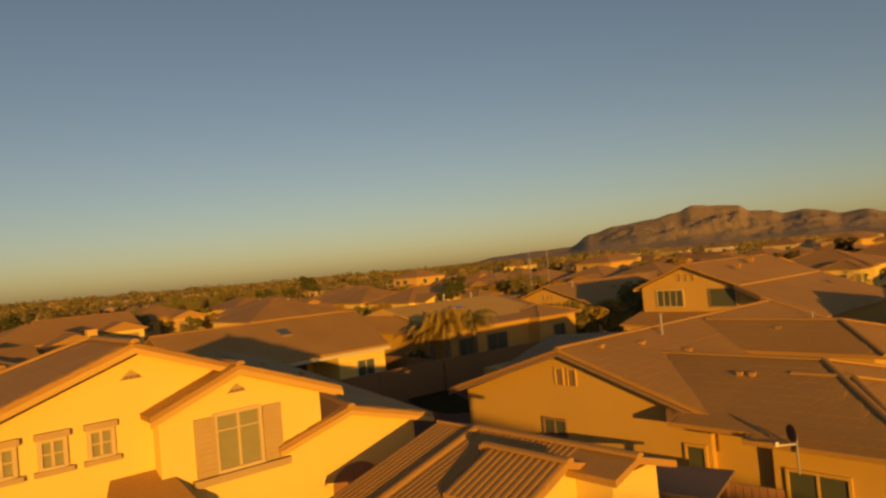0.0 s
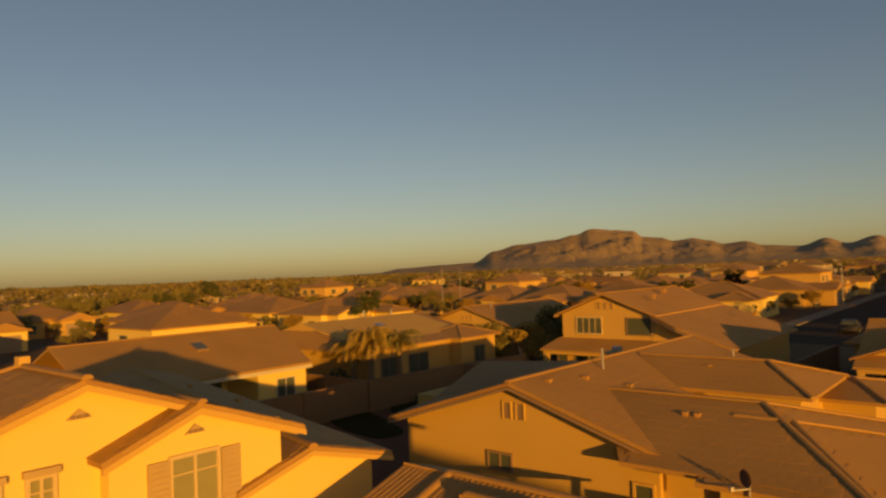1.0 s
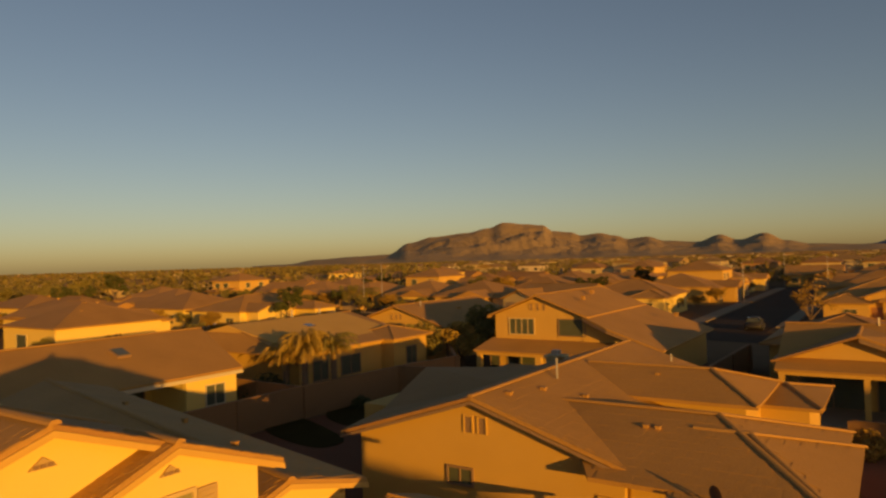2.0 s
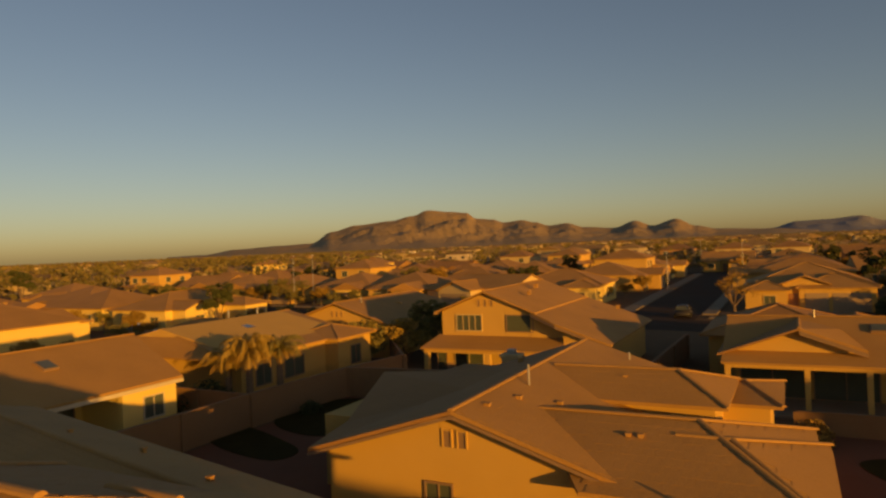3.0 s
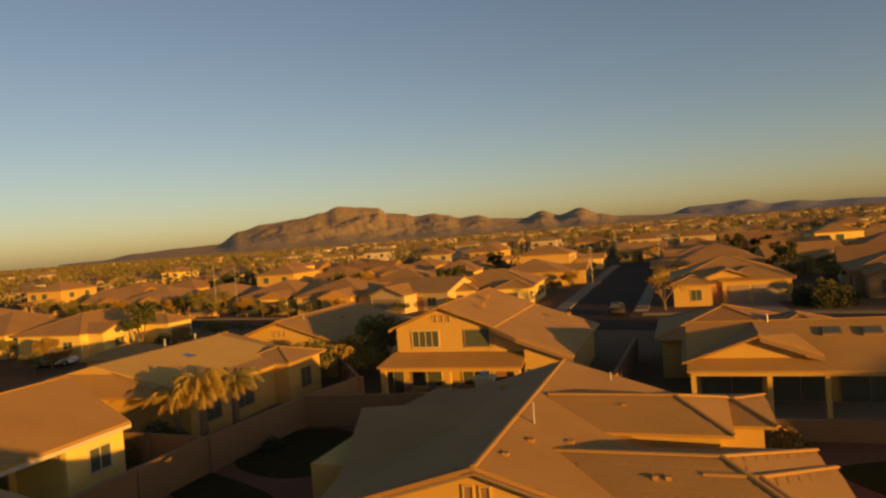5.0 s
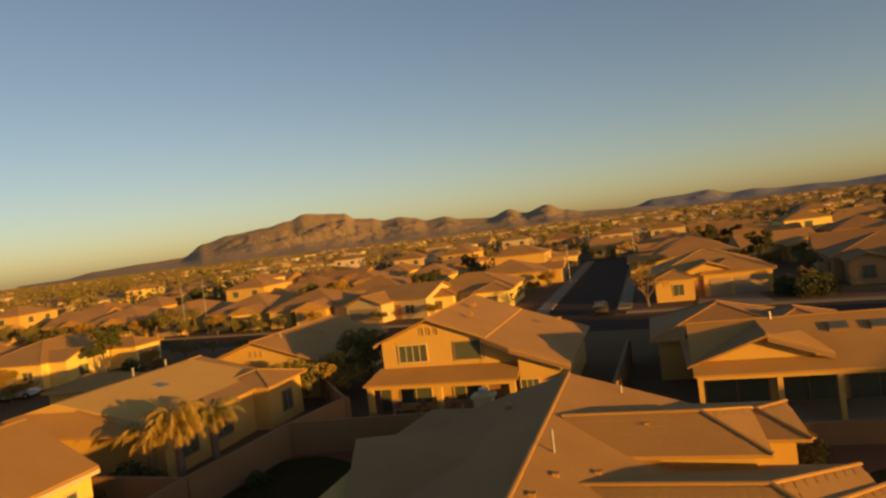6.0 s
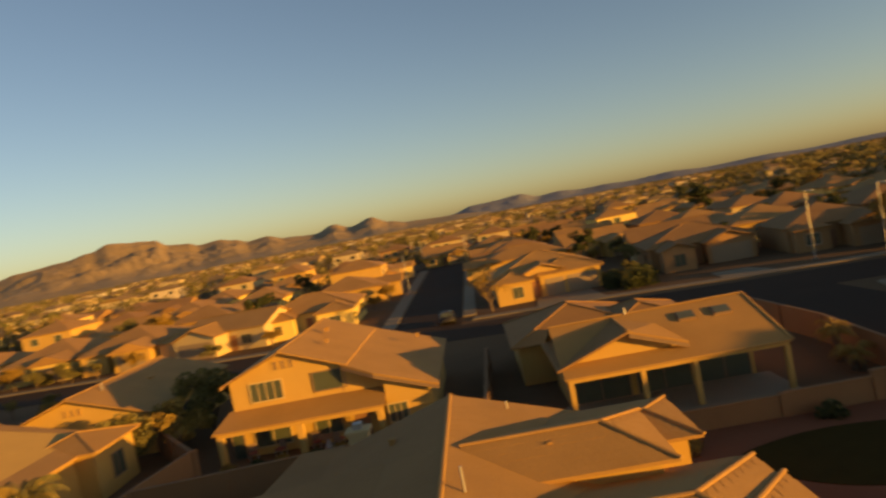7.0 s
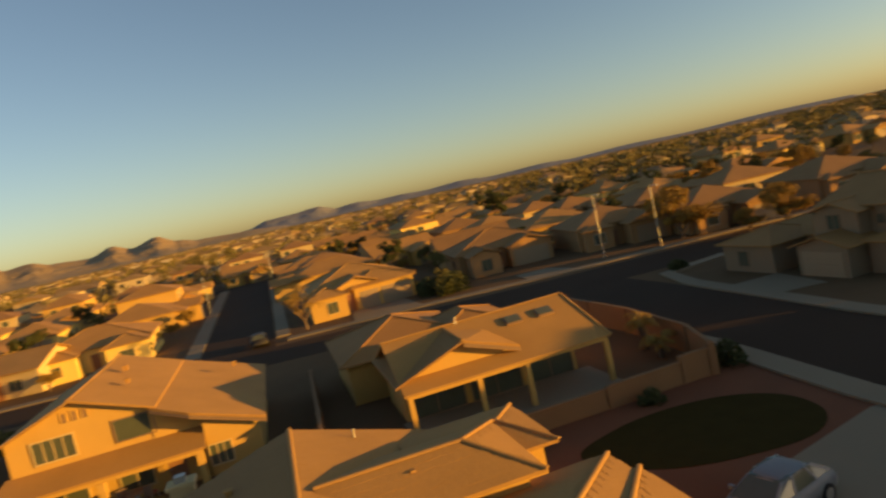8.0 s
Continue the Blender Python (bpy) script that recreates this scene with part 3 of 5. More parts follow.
def house_near():
    """Two-storey house in the foreground: local x runs along its lit front, local -y faces the path."""
    h = thing("house", pose(13.6, 0, 0, 0, 0, 90), "two-storey cream stucco house with wooden shutters", "house")

    def plane(pts, mat=TILE, single=False):
        slab(h, pts, mat, thick=0.1)
        tiles(h, pts, mat, single, 0.3 if single else 0.22, 0.33 if single else 0.25)

    def barge(p, q, v):
        part("barge_board", prism(bmesh.new(), [(p[0], v, p[1] - 0.2), (q[0], v, q[1] - 0.2), (q[0], v, q[1] - 0.09), (p[0], v, p[1] - 0.09)], (0, 0.06, 0)), STUCCO, h)

    # main gable; the roof is hipped at the back
    a, za, ze = 10.68, 6.55, 5.0
    bm = bmesh.new()
    box(bm, (6.9, 0, -0.3), (14.4, 5.2, 4.95))
    prism(bm, [(6.9, 0, 4.95), (14.4, 0, 4.95), (a, 0, 6.37)], (0, 3.0, 0))
    bmesh.ops.recalc_face_normals(bm, faces=bm.faces)
    part("wall", bm, STUCCO_CREAM, h)
    plane([(6.5, 5.6, ze), (6.5, -0.35, ze), (a, -0.35, za), (a, 2.8, za)])
    # slope away from the sun, shade painted as darker tile
    plane([(14.8, -0.35, ze), (14.8, 5.6, ze), (a, 2.8, za), (a, -0.35, za)], TILE_DARK_SHADE)
    slab(h, [(6.5, 5.6, ze), (a, 2.8, za), (14.8, 5.6, ze)], TILE)
    cap(h, (a, -0.4, za), (a, 2.8, za), TILE, pieces=True)
    cap(h, (6.5, 5.6, ze), (a, 2.8, za), TILE, pieces=True)
    cap(h, (14.8, 5.6, ze), (a, 2.8, za), TILE, pieces=True)
    barge((6.5, ze), (a, za), -0.4)
    barge((a, za), (14.8, ze), -0.4)
    part("ridge_finial", boxes(((a - 0.1, 2.6, za), (a + 0.1, 2.85, za + 0.2))), STUCCO, h)
    # bay with its own small gable
    b, zb = 12.54, 5.87
    bm = bmesh.new()
    box(bm, (11.0, -0.35, 2.6), (14.4, 0.05, 4.94))
    prism(bm, [(11.0, -0.35, 4.94), (14.4, -0.35, 4.94), (14.4, -0.35, 5.02), (b, -0.35, 5.72), (11.0, -0.35, 5.12)], (0, 0.4, 0))
    bmesh.ops.recalc_face_normals(bm, faces=bm.faces)
    part("bay_wall", bm, STUCCO_CREAM, h)
    plane([(10.8, 0.7, 5.18), (10.8, -0.6, 5.18), (b, -0.6, zb), (b, 0.7, zb)])
    plane([(14.84, -0.6, 5.02), (14.84, 0.7, 5.02), (b, 0.7, zb), (b, -0.6, zb)])
    cap(h, (b, -0.65, zb), (b, 0.9, zb), TILE, pieces=True)
    barge((10.8, 5.18), (b, zb), -0.64)
    barge((b, zb), (14.84, 5.02), -0.64)
    # big window with shutters and a deep sill
    win = window(h, "-y", 12.52, 0.86, 3.86, 4.9, -0.35, glass=CURTAIN, frame_mat=STUCCO_PALE, bars=1, reveal=0.03)
    part("glazing_bar", boxes(((-0.43, -0.045, 4.6), (0.43, -0.02, 4.625))), STUCCO_PALE, win)
    for x in (11.84, 13.24):
        sh = part("shutter", boxes(((x - 0.2, -0.42, 3.8), (x + 0.2, -0.352, 4.92))), SHUTTER, h, "faded wooden shutter")
        for k in range(10):
            part("slat", boxes(((x - 0.16, -0.44, 3.86 + k * 0.105), (x + 0.16, -0.42, 3.92 + k * 0.105))), SHUTTER, sh)
    part("sill", boxes(((11.55, -0.5, 3.64), (13.55, -0.34, 3.78))), SHUTTER, h)
    for x in (8.57, 9.33, 10.1):
        win = window(h, "-y", x, 0.32, 4.6, 5.02, 0.0, glass=CURTAIN, frame_mat=STUCCO_PALE, bars=1, reveal=0.03)
        part("glazing_bar", boxes(((-0.16, -0.045, 4.8), (0.16, -0.02, 4.825))), STUCCO_PALE, win)
        part("sill", boxes(((x - 0.3, -0.12, 4.46), (x + 0.3, 0.0, 4.55))), SHUTTER, h)
        part("lintel", boxes(((x - 0.27, -0.12, 5.08), (x + 0.27, 0.0, 5.19))), SHUTTER, h)
    for x, y, z in ((a, 0.0, 5.86), (b, -0.35, 5.3)):
        v = part("gable_vent", prism(bmesh.new(), [(x - 0.2, y - 0.05, z), (x + 0.2, y - 0.05, z), (x, y - 0.05, z + 0.17)], (0, 0.06, 0)), SHUTTER, h, "small triangular vent")
        for k in range(3):
            part("vent_tile", boxes(((x - 0.14 + k * 0.1, y - 0.07, z + 0.01), (x - 0.06 + k * 0.1, y - 0.05, z + 0.07))), TRIM, v)
    # single-storey wing beside it; it runs back at an angle to the front
    c, zc, zce = 15.07, 4.52, 4.02
    k = 0.22
    W = lambda u, v, z: (u + k * (v + 0.5), v, z)
    bm = bmesh.new()
    prism(bm, [W(12.5, -0.1, -0.3), W(17.0, -0.1, -0.3), W(17.0, -0.1, 3.9), W(c, -0.1, 4.38), W(12.5, -0.1, 3.84)], Vector(W(0, 17.0, 0)) - Vector(W(0, 0, 0)))
    bmesh.ops.recalc_face_normals(bm, faces=bm.faces)
    part("wall", bm, STUCCO_CREAM, h)
    plane([W(13.3, 17.4, zce), W(13.3, -0.5, zce), W(c, -0.5, zc), W(c, 17.4, zc)])
    plane([W(17.4, -0.5, zce - 0.14), W(17.4, 17.4, zce - 0.14), W(c, 17.4, zc), W(c, -0.5, zc)])
    cap(h, W(c, -0.55, zc), W(c, 17.4, zc), TILE, pieces=True)
    barge((13.3, zce), (c, zc), -0.54)
    barge((c, zc), (17.4, zce - 0.14), -0.54)
    vent_cap(h, *W(15.9, 3.2, 4.34), 0.45)
    vent_cap(h, *W(16.3, 7.0, 4.26), 0.45)
    vent_cap(h, *W(15.8, 10.6, 4.36), 0.45)
    # entry: round-headed opening
    bm = bmesh.new()
    arch = [(14.7, -0.14, 1.4), (15.9, -0.14, 1.4)] + [(15.3 + 0.6 * math.cos(t), -0.14, 2.75 + 0.4 * math.sin(t)) for t in (math.pi * k / 10 for k in range(11))]
    part("entry_recess", prism(bm, arch, (0, 0.06, 0)), WOOD, h, "arched entry in deep shade")
    # low wing that comes forward: one long slope in two levels, and a small gable at its end
    zr = 3.7
    V = lambda x, y, z: (0.92 + 0.84 * y, 9.28 - 0.84 * x, 0.98 + 0.84 * z if z > 0 else z)

    def rolls(pts, n):
        """Barrel rolls that run down a slope; pts: two eave corners, then two ridge corners."""
        a, b, c, d = [Vector(V(*p)) for p in pts]
        slab(h, [a, b, c, d], TILE, thick=0.14)
        me = None
        for i in range(n):
            f = (i + 0.5) / n
            lo, hi = a.lerp(b, f), d.lerp(c, f)
            ax = hi - lo
            if me is None:
                bm = bmesh.new()
                w, L = (b - a).length / n * 0.42, ax.length
                rings = [[bm.verts.new((u, w * math.cos(t), w * 0.25 * math.sin(t))) for t in (math.pi * k / 4 for k in range(5))] for u in (0, L * 0.25, L * 0.5, L * 0.75, L)]
                for r0, r1 in zip(rings, rings[1:]):
                    for k in range(4):
                        bm.faces.new((r0[k], r1[k], r1[k + 1], r0[k + 1]))
                bm.faces.new(rings[0][::-1])
                bmesh.ops.recalc_face_normals(bm, faces=bm.faces)
                me = bpy.data.meshes.new("tile_roll")
                bm.to_mesh(me)
                bm.free()
                me.materials.append(TILE)
            ob = new("tile_roll", me)
            ob.parent = h
            ob.matrix_local = Matrix.Translation(lo) @ ax.to_track_quat("X", "Z").to_matrix().to_4x4()

    rolls([(13.3, 15.0, 2.62), (14.8, 15.0, 2.62), (14.8, 18.4, zr - 0.06), (13.3, 18.4, zr - 0.06)], 9)
    rolls([(14.85, 15.0, 2.68), (18.0, 15.0, 2.68), (18.0, 18.4, zr), (14.85, 18.4, zr)], 19)
    slab(h, [V(18.0, 17.6, zr - 0.24), V(19.4, 17.6, zr - 0.24), V(19.4, 18.4, zr), V(18.0, 18.4, zr)], TILE)
    slab(h, [V(13.3, 18.4, zr), V(19.4, 18.4, zr), V(19.4, 19.7, 3.3), V(13.3, 19.7, 3.3)], TILE)
    cap(h, V(19.4, 18.4, zr), V(14.9, 18.4, zr), TILE, pieces=True)
    cap(h, V(14.85, 15.0, 2.68), V(14.85, 18.4, zr), TILE, pieces=True)
    gr, gz = 17.35, 3.72
    rolls([(16.4, 15.9, 3.12), (18.5, 15.9, 3.12), (18.5, gr, gz), (16.4, gr, gz)], 11)
    slab(h, [V(18.5, 18.3, 3.45), V(16.0, 18.3, 3.45), V(16.0, gr, gz), V(18.5, gr, gz)], TILE)
    cap(h, V(18.55, gr, gz), V(16.2, gr, gz), TILE, pieces=True)
    bm = boxes((V(18.2, 18.9, -0.3), V(13.5, 15.6, 2.66)), (V(19.1, 19.4, -0.3), V(18.1, 17.9, 3.32)))
    prism(bm, [V(18.2, 15.9, 2.6), V(18.2, 18.3, 2.6), V(18.2, 18.3, 3.3), V(18.2, gr, gz - 0.14), V(18.2, 15.9, 3.0)], (0, 0.3, 0))
    bmesh.ops.recalc_face_normals(bm, faces=bm.faces)
    part("wing_wall", bm, STUCCO_CREAM, h)
    # low porch roof under the front windows
    slab(h, [(9.6, -1.5, 3.5), (11.4, -1.5, 3.5), (11.2, 0.0, 4.1), (10.2, 0.0, 4.1)], TILE)


house_near()


def house_left():
    h = thing("house", pose(0, 0, 0), "single-storey cream house with a shaded patio and a skylight", "house")
    walls(h, -18.2, 19.5, -11.6, 31.8, 2.85, STUCCO_CREAM)
    walls(h, -12.0, 28.4, -8.2, 31.7, 2.85, STUCCO_CREAM)
    e, z, xm = 2.9, 4.9, -13.2
    slab(h, [(-7.85, 19.0, e), (-7.85, 31.9, e), (xm, 33.0, z), (xm, 19.0, z)], TILE)
    slab(h, [(-18.6, 32.4, e), (-18.6, 19.0, e), (xm, 19.0, z), (xm, 33.0, z)], TILE)
    cap(h, (xm, 19.0, z), (xm, 33.0, z), TILE)
    part("fascia", boxes(((-7.87, 19.0, 2.56), (-7.81, 31.9, 2.76))), TRIM_WHITE, h)
    for y in (20.0, 24.4, 28.4):
        part("post", boxes(((-8.4, y - 0.2, -0.2), (-8.0, y + 0.2, 2.72))), STUCCO_CREAM, h)
    window(h, "+x", 25.8, 4.2, 0.1, 2.2, -11.6, frame_mat=TRIM, bars=2)
    window(h, "+x", 21.6, 2.2, 0.1, 2.2, -11.6, frame_mat=TRIM, bars=1)
    window(h, "+x", 30.2, 1.2, 1.0, 2.1, -8.2, frame_mat=TRIM_WHITE, bars=1)
    zz = z - (z - e) * (-11.3 - xm) / (-7.85 - xm)
    m = pose(-11.3, 26.4, zz, 0, 20, 0)
    sk = part("skylight", box(bmesh.new(), (-0.5, -0.4, -0.1), (0.5, 0.4, 0.12), m), TRIM, h, "dark framed skylight")
    part("pane", box(bmesh.new(), (-0.43, -0.33, 0.12), (0.43, 0.33, 0.14), m), GLASS, sk)


house_left()


def house_palm():
    h = thing("house", pose(0, 0, 0), "long single-storey tan house behind the palms", "house")
    walls(h, -23.6, 37.5, -9.0, 49.6, 2.95, STUCCO, 0.22, "y")
    e, z, xm = 2.9, 4.45, -16.8
    slab(h, [(-8.5, 36.2, e), (-8.5, 50.0, e), (xm, 51.4, z), (xm, 38.0, z)], TILE)
    slab(h, [(-24.0, 50.0, e), (-24.0, 36.2, e), (xm, 38.0, z), (xm, 51.4, z)], TILE)
    slab(h, [(-24.0, 36.2, e), (-8.5, 36.2, e), (xm, 38.0, z)], TILE)
    cap(h, (xm, 38.0, z), (xm, 51.4, z), TILE)
    cap(h, (-8.5, 36.2, e), (xm, 38.0, z), TILE)
    gable_vents(h, -12.5, 37.4, 2.55, n=2, w=0.2, h=0.4)
    sk = part("skylight", box(bmesh.new(), (-0.6, -0.45, -0.1), (0.6, 0.45, 0.1), pose(-14.2, 43.5, 3.98, 0, 10.5, 0)), TRIM, h, "dark framed skylight")
    part("pane", box(bmesh.new(), (-0.5, -0.36, 0.1), (0.5, 0.36, 0.12), pose(-14.2, 43.5, 3.98, 0, 10.5, 0)), GLASS, sk)
    pipe(h, -16.9, 44.4, 4.4, 0.7, 0.07)
    pipe(h, -16.9, 47.6, 4.4, 0.6, 0.07)
    # projecting end with its own small hip
    walls(h, -10.5, 46.2, -7.8, 50.5, 2.9, STUCCO)
    hip(h, -12.0, 46.2, -7.8, 50.5, 2.9, 0.3, TILE, 0.4)
    for y, w in ((39.5, 1.4), (42.6, 2.0), (48.4, 1.2)):
        window(h, "+x", y, w, 0.8, 2.1, -9.0 if y < 46 else -7.8, frame_mat=TRIM, bars=1)


house_palm()


def house_vented():
    h = thing("house", pose(0, 0, 0), "single-storey tan house whose gable has three slot vents", "house")
    walls(h, -19.4, 54.4, -8.4, 68.0, 2.9, STUCCO, 0.32, "y")
    gable(h, -19.4, 54.4, -8.4, 68.0, 2.9, 0.32, TILE, "y", 0.45)
    gable_vents(h, -13.9, 54.4, 3.5, n=3, w=0.2, h=0.5, gap=0.5)
    window(h, "-y", -11.0, 1.4, 0.9, 2.0, 54.4, frame_mat=TRIM_WHITE, bars=1)
    window(h, "+x", 60.0, 1.8, 0.9, 2.0, -8.4, frame_mat=TRIM, bars=1)
    pipe(h, -13.0, 57.0, 4.5, 0.6, 0.06)
    vent_cap(h, -11.6, 61.5, 4.0, 1.2)


house_vented()


# ---- the houses of the neighbourhood ----
def roof_solid(x0, y0, x1, y1, h, pitch, kind, over=0.45, t=0.16):
    """A hip or gable roof as one closed body, and the two ends of its ridge."""
    x0, y0, x1, y1 = x0 - over, y0 - over, x1 + over, y1 + over
    e = h - pitch * over + t
    w, d = x1 - x0, y1 - y0
    r = min(w, d) / 2
    z = e + pitch * r
    k = 0 if kind == "gable" else r
    if w >= d:
        a, b = (x0 + k, y0 + r, z), (x1 - k, y0 + r, z)
        fs = [(0, 1, 9, 8), (2, 3, 8, 9), (1, 2, 9), (3, 0, 8)]
    else:
        a, b = (x0 + r, y0 + k, z), (x0 + r, y1 - k, z)
        fs = [(1, 2, 9, 8), (3, 0, 8, 9), (0, 1, 8), (2, 3, 9)]
    co = [(x0, y0, e), (x1, y0, e), (x1, y1, e), (x0, y1, e), (x0, y0, e - t), (x1, y0, e - t), (x1, y1, e - t), (x0, y1, e - t), a, b]
    bm = bmesh.new()
    v = [bm.verts.new(p) for p in co]
    for f in fs + [(7, 6, 5, 4), (0, 4, 5, 1), (1, 5, 6, 2), (2, 6, 7, 3), (3, 7, 4, 0)]:
        bm.faces.new([v[i] for i in f])
    bmesh.ops.recalc_face_normals(bm, faces=bm.faces)
    return bm, a, b


TILE_MID = tile_material("roof_tile_weathered", (0.370, 0.197, 0.058), per_object=0.5)
TILE_RED = tile_material("roof_tile_russet", (0.280, 0.146, 0.048), per_object=0.5)


def mid_house(kind, wall, roof, label, m):
    """A tract house: main block, a garage wing towards the street, windows, doors."""
    h = thing("house", m, label, "house", "houses of the neighbourhood")
    two = kind == "tall"
    w, d, e = {"hip": (11.4, 12, 3.0), "gable": (12, 10, 3.0), "tall": (9.4, 10.6, 5.3), "long": (9.8, 14.4, 3.0)}[kind]
    x0, x1, y0, y1 = -w / 2, w / 2, -d / 2, d / 2
    pitch = 0.36
    wb = boxes(((x0, y0, -0.3), (x1, y1, e)))
    if kind == "gable":
        prism(wb, [(x0, y0, e), (x0, 0, e + pitch * d / 2), (x0, y1, e)], (w, 0, 0))
    gx0, gx1 = (x1 - 5.4, x1 - 0.2)
    gy = y0 - 3.2
    gw = boxes(((gx0, gy, -0.3), (gx1, y0 + 0.5, 2.75)))
    prism(gw, [(gx0, gy, 2.75), (gx1, gy, 2.75), ((gx0 + gx1) / 2, gy, 2.75 + pitch * 2.6)], (0, 3.6, 0))
    shells = [("wall", wb), ("garage_wall", gw), ("room_wall", boxes(((x0 + 0.4, y0 - 1.4, -0.3), (x0 + 4.2, y0 + 0.4, 2.75))))]
    if two:
        shells.append(("side_wall", boxes(((x0 - 3.2, y0 + 1.0, -0.3), (x0 + 0.3, y1 - 1.5, 2.8)))))
    for name, sh in shells:
        bmesh.ops.remove_doubles(sh, verts=sh.verts, dist=0.001)
        bmesh.ops.recalc_face_normals(sh, faces=sh.faces)
        part(name, sh, wall, h)
    rb, a, b = roof_solid(x0, y0, x1, y1, e, pitch, "gable" if kind == "gable" else "hip", 0.35)
    part("roof", rb, roof, h)
    part("front_roof", roof_solid(x0 + 0.4, y0 - 1.4, x0 + 4.2, y0 + 1.6, 2.75, pitch, "hip", 0.35)[0], roof, h)
    part("garage_roof", roof_solid(gx0, gy, gx1, y0 + 3.0 if not two else y0 + 0.6, 2.75, pitch, "gable")[0], roof, h)
    if two:
        part("side_roof", roof_solid(x0 - 3.2, y0 + 1.0, x0 + 1.2, y1 - 1.5, 2.8, 0.3, "hip")[0], roof, h)
    cap(h, a, b, roof)
    gd = part("garage_door", boxes(((gx0 + 0.7, gy - 0.05, -0.2), (gx1 - 0.7, gy + 0.02, 2.15))), GARAGE, h)
    for k in range(3):
        part("door_panel", boxes(((gx0 + 0.8, gy - 0.07, 0.1 + k * 0.68), (gx1 - 0.8, gy - 0.05, 0.62 + k * 0.68))), GARAGE, gd)
    part("door", boxes(((gx0 - 1.6, y0 - 0.05, -0.2), (gx0 - 0.65, y0 + 0.02, 2.05))), WOOD, h)
    window(h, "-y", x0 + 2.3, 1.5, 0.8, 2.1, y0 - 1.4, frame_mat=TRIM_WHITE, bars=0)
    window(h, "+x", y0 + d * 0.45, 1.6, 0.9, 2.1, x1, frame_mat=TRIM_WHITE, bars=0)
    window(h, "+x", y0 + d * 0.75, 1.2, 0.9, 2.1, x1, frame_mat=TRIM_WHITE, bars=0)
    window(h, "+y", 1.5, 2.2, 0.4, 2.1, y1, frame_mat=TRIM_WHITE, bars=0)
    if two:
        for x in (x0 + 1.8, x0 + 4.8):
            window(h, "-y", x, 1.5, 3.5, 4.7, y0, frame_mat=TRIM_WHITE, bars=0)
        for y in (y0 + 3.0, y1 - 3.0):
            window(h, "+x", y, 1.4, 3.5, 4.7, x1, frame_mat=TRIM_WHITE, bars=0)
            window(h, "+y", y, 1.4, 3.5, 4.7, y1, frame_mat=TRIM_WHITE, bars=0)
    vent_cap(h, x0 + w * 0.32, y0 + d * 0.62, e + pitch * d * 0.3, 1.1)
    return h


def wing(h, x0, x1, y0, y1, e, kind, wall, roof, pitch=0.36, over=0.4):
    """A block of wall under a roof of its own: hip, front gable or side gable."""
    wb = boxes(((x0, y0, -0.3), (x1, y1, e)))
    if kind == "gable":
        prism(wb, [(x0, y0, e), (x1, y0, e), ((x0 + x1) / 2, y0, e + pitch * (x1 - x0) / 2)], (0, y1 - y0, 0))
    elif kind == "side":
        prism(wb, [(x0, y0, e), (x0, (y0 + y1) / 2, e + pitch * (y1 - y0) / 2), (x0, y1, e)], (x1 - x0, 0, 0))
    bmesh.ops.recalc_face_normals(wb, faces=wb.faces)
    part("wall", wb, wall, h)
    if kind == "hip":
        hip(h, x0, y0, x1, y1, e, pitch, roof, over)
    else:
        gable(h, x0, y0, x1, y1, e, pitch, roof, "y" if kind == "gable" else "x", over)


def garage_door(h, x0, x1, y, z=2.15, rows=4):
    gd = part("garage_door", boxes(((x0, y - 0.04, -0.2), (x1, y + 0.02, z))), GARAGE, h)
    for k in range(rows):
        part("door_panel", boxes(((x0 + 0.06, y - 0.06, 0.03 + k * z / rows), (x1 - 0.06, y - 0.04, z / rows - 0.03 + k * z / rows))), GARAGE, gd)


def front_house(m, label, wall, roof, wings, doors=(), windows=(), entry=None):
    """A house whose wings step towards the street; local -y faces it."""
    h = thing("house", m, label, "house")
    for w in wings:
        wing(h, *w[:6], wall, roof)
    for d in doors:
        garage_door(h, *d)
    for side, u, w, z0, z1, at in windows:
        window(h, side, u, w, z0, z1, at, frame_mat=TRIM if wall in (STUCCO_BROWN, STUCCO_PALE_SHADED) else STUCCO_PALE, bars=1)
    if entry:
        part("door", boxes(((entry[0] - 0.5, entry[1] - 0.05, -0.2), (entry[0] + 0.5, entry[1] + 0.02, 2.1))), WOOD, h)
    return h


front_house(pose(17.4, 92.6, 0, 0, 0, 1), "yellow stucco house with two garage doors and stepped hip roofs", STUCCO, TILE,
            [(0.0, 13.6, 3.0, 16.0, 2.9, "hip"), (0.0, 4.4, 0.0, 5.0, 2.7, "hip"), (4.0, 8.6, 2.2, 8.5, 3.25, "gable"), (5.7, 13.4, 1.8, 9.0, 2.8, "hip")],
            [(6.3, 8.7, 1.8), (9.1, 12.9, 1.8)], [("-y", 2.6, 1.2, 0.7, 2.0, 0.0), ("-x", 9.0, 1.5, 0.9, 2.0, 0.0), ("+x", 12.0, 1.5, 0.9, 2.0, 13.6)], (5.1, 2.2))
front_house(pose(38.7, 94.4, 0, 0, 0, -6), "brown stucco house with a gabled front room and recessed garage", STUCCO_BROWN, TILE_RED,
            [(-1.0, 12.4, 4.0, 16.0, 2.9, "hip"), (0.0, 3.9, 0.0, 6.0, 2.75, "gable"), (5.8, 11.6, 2.0, 7.0, 2.75, "gable")],
            [(6.3, 11.1, 2.0)], [("-y", 1.95, 1.3, 0.7, 2.1, 0.0), ("-x", 8.0, 1.5, 0.9, 2.0, -1.0)], (4.8, 4.0))
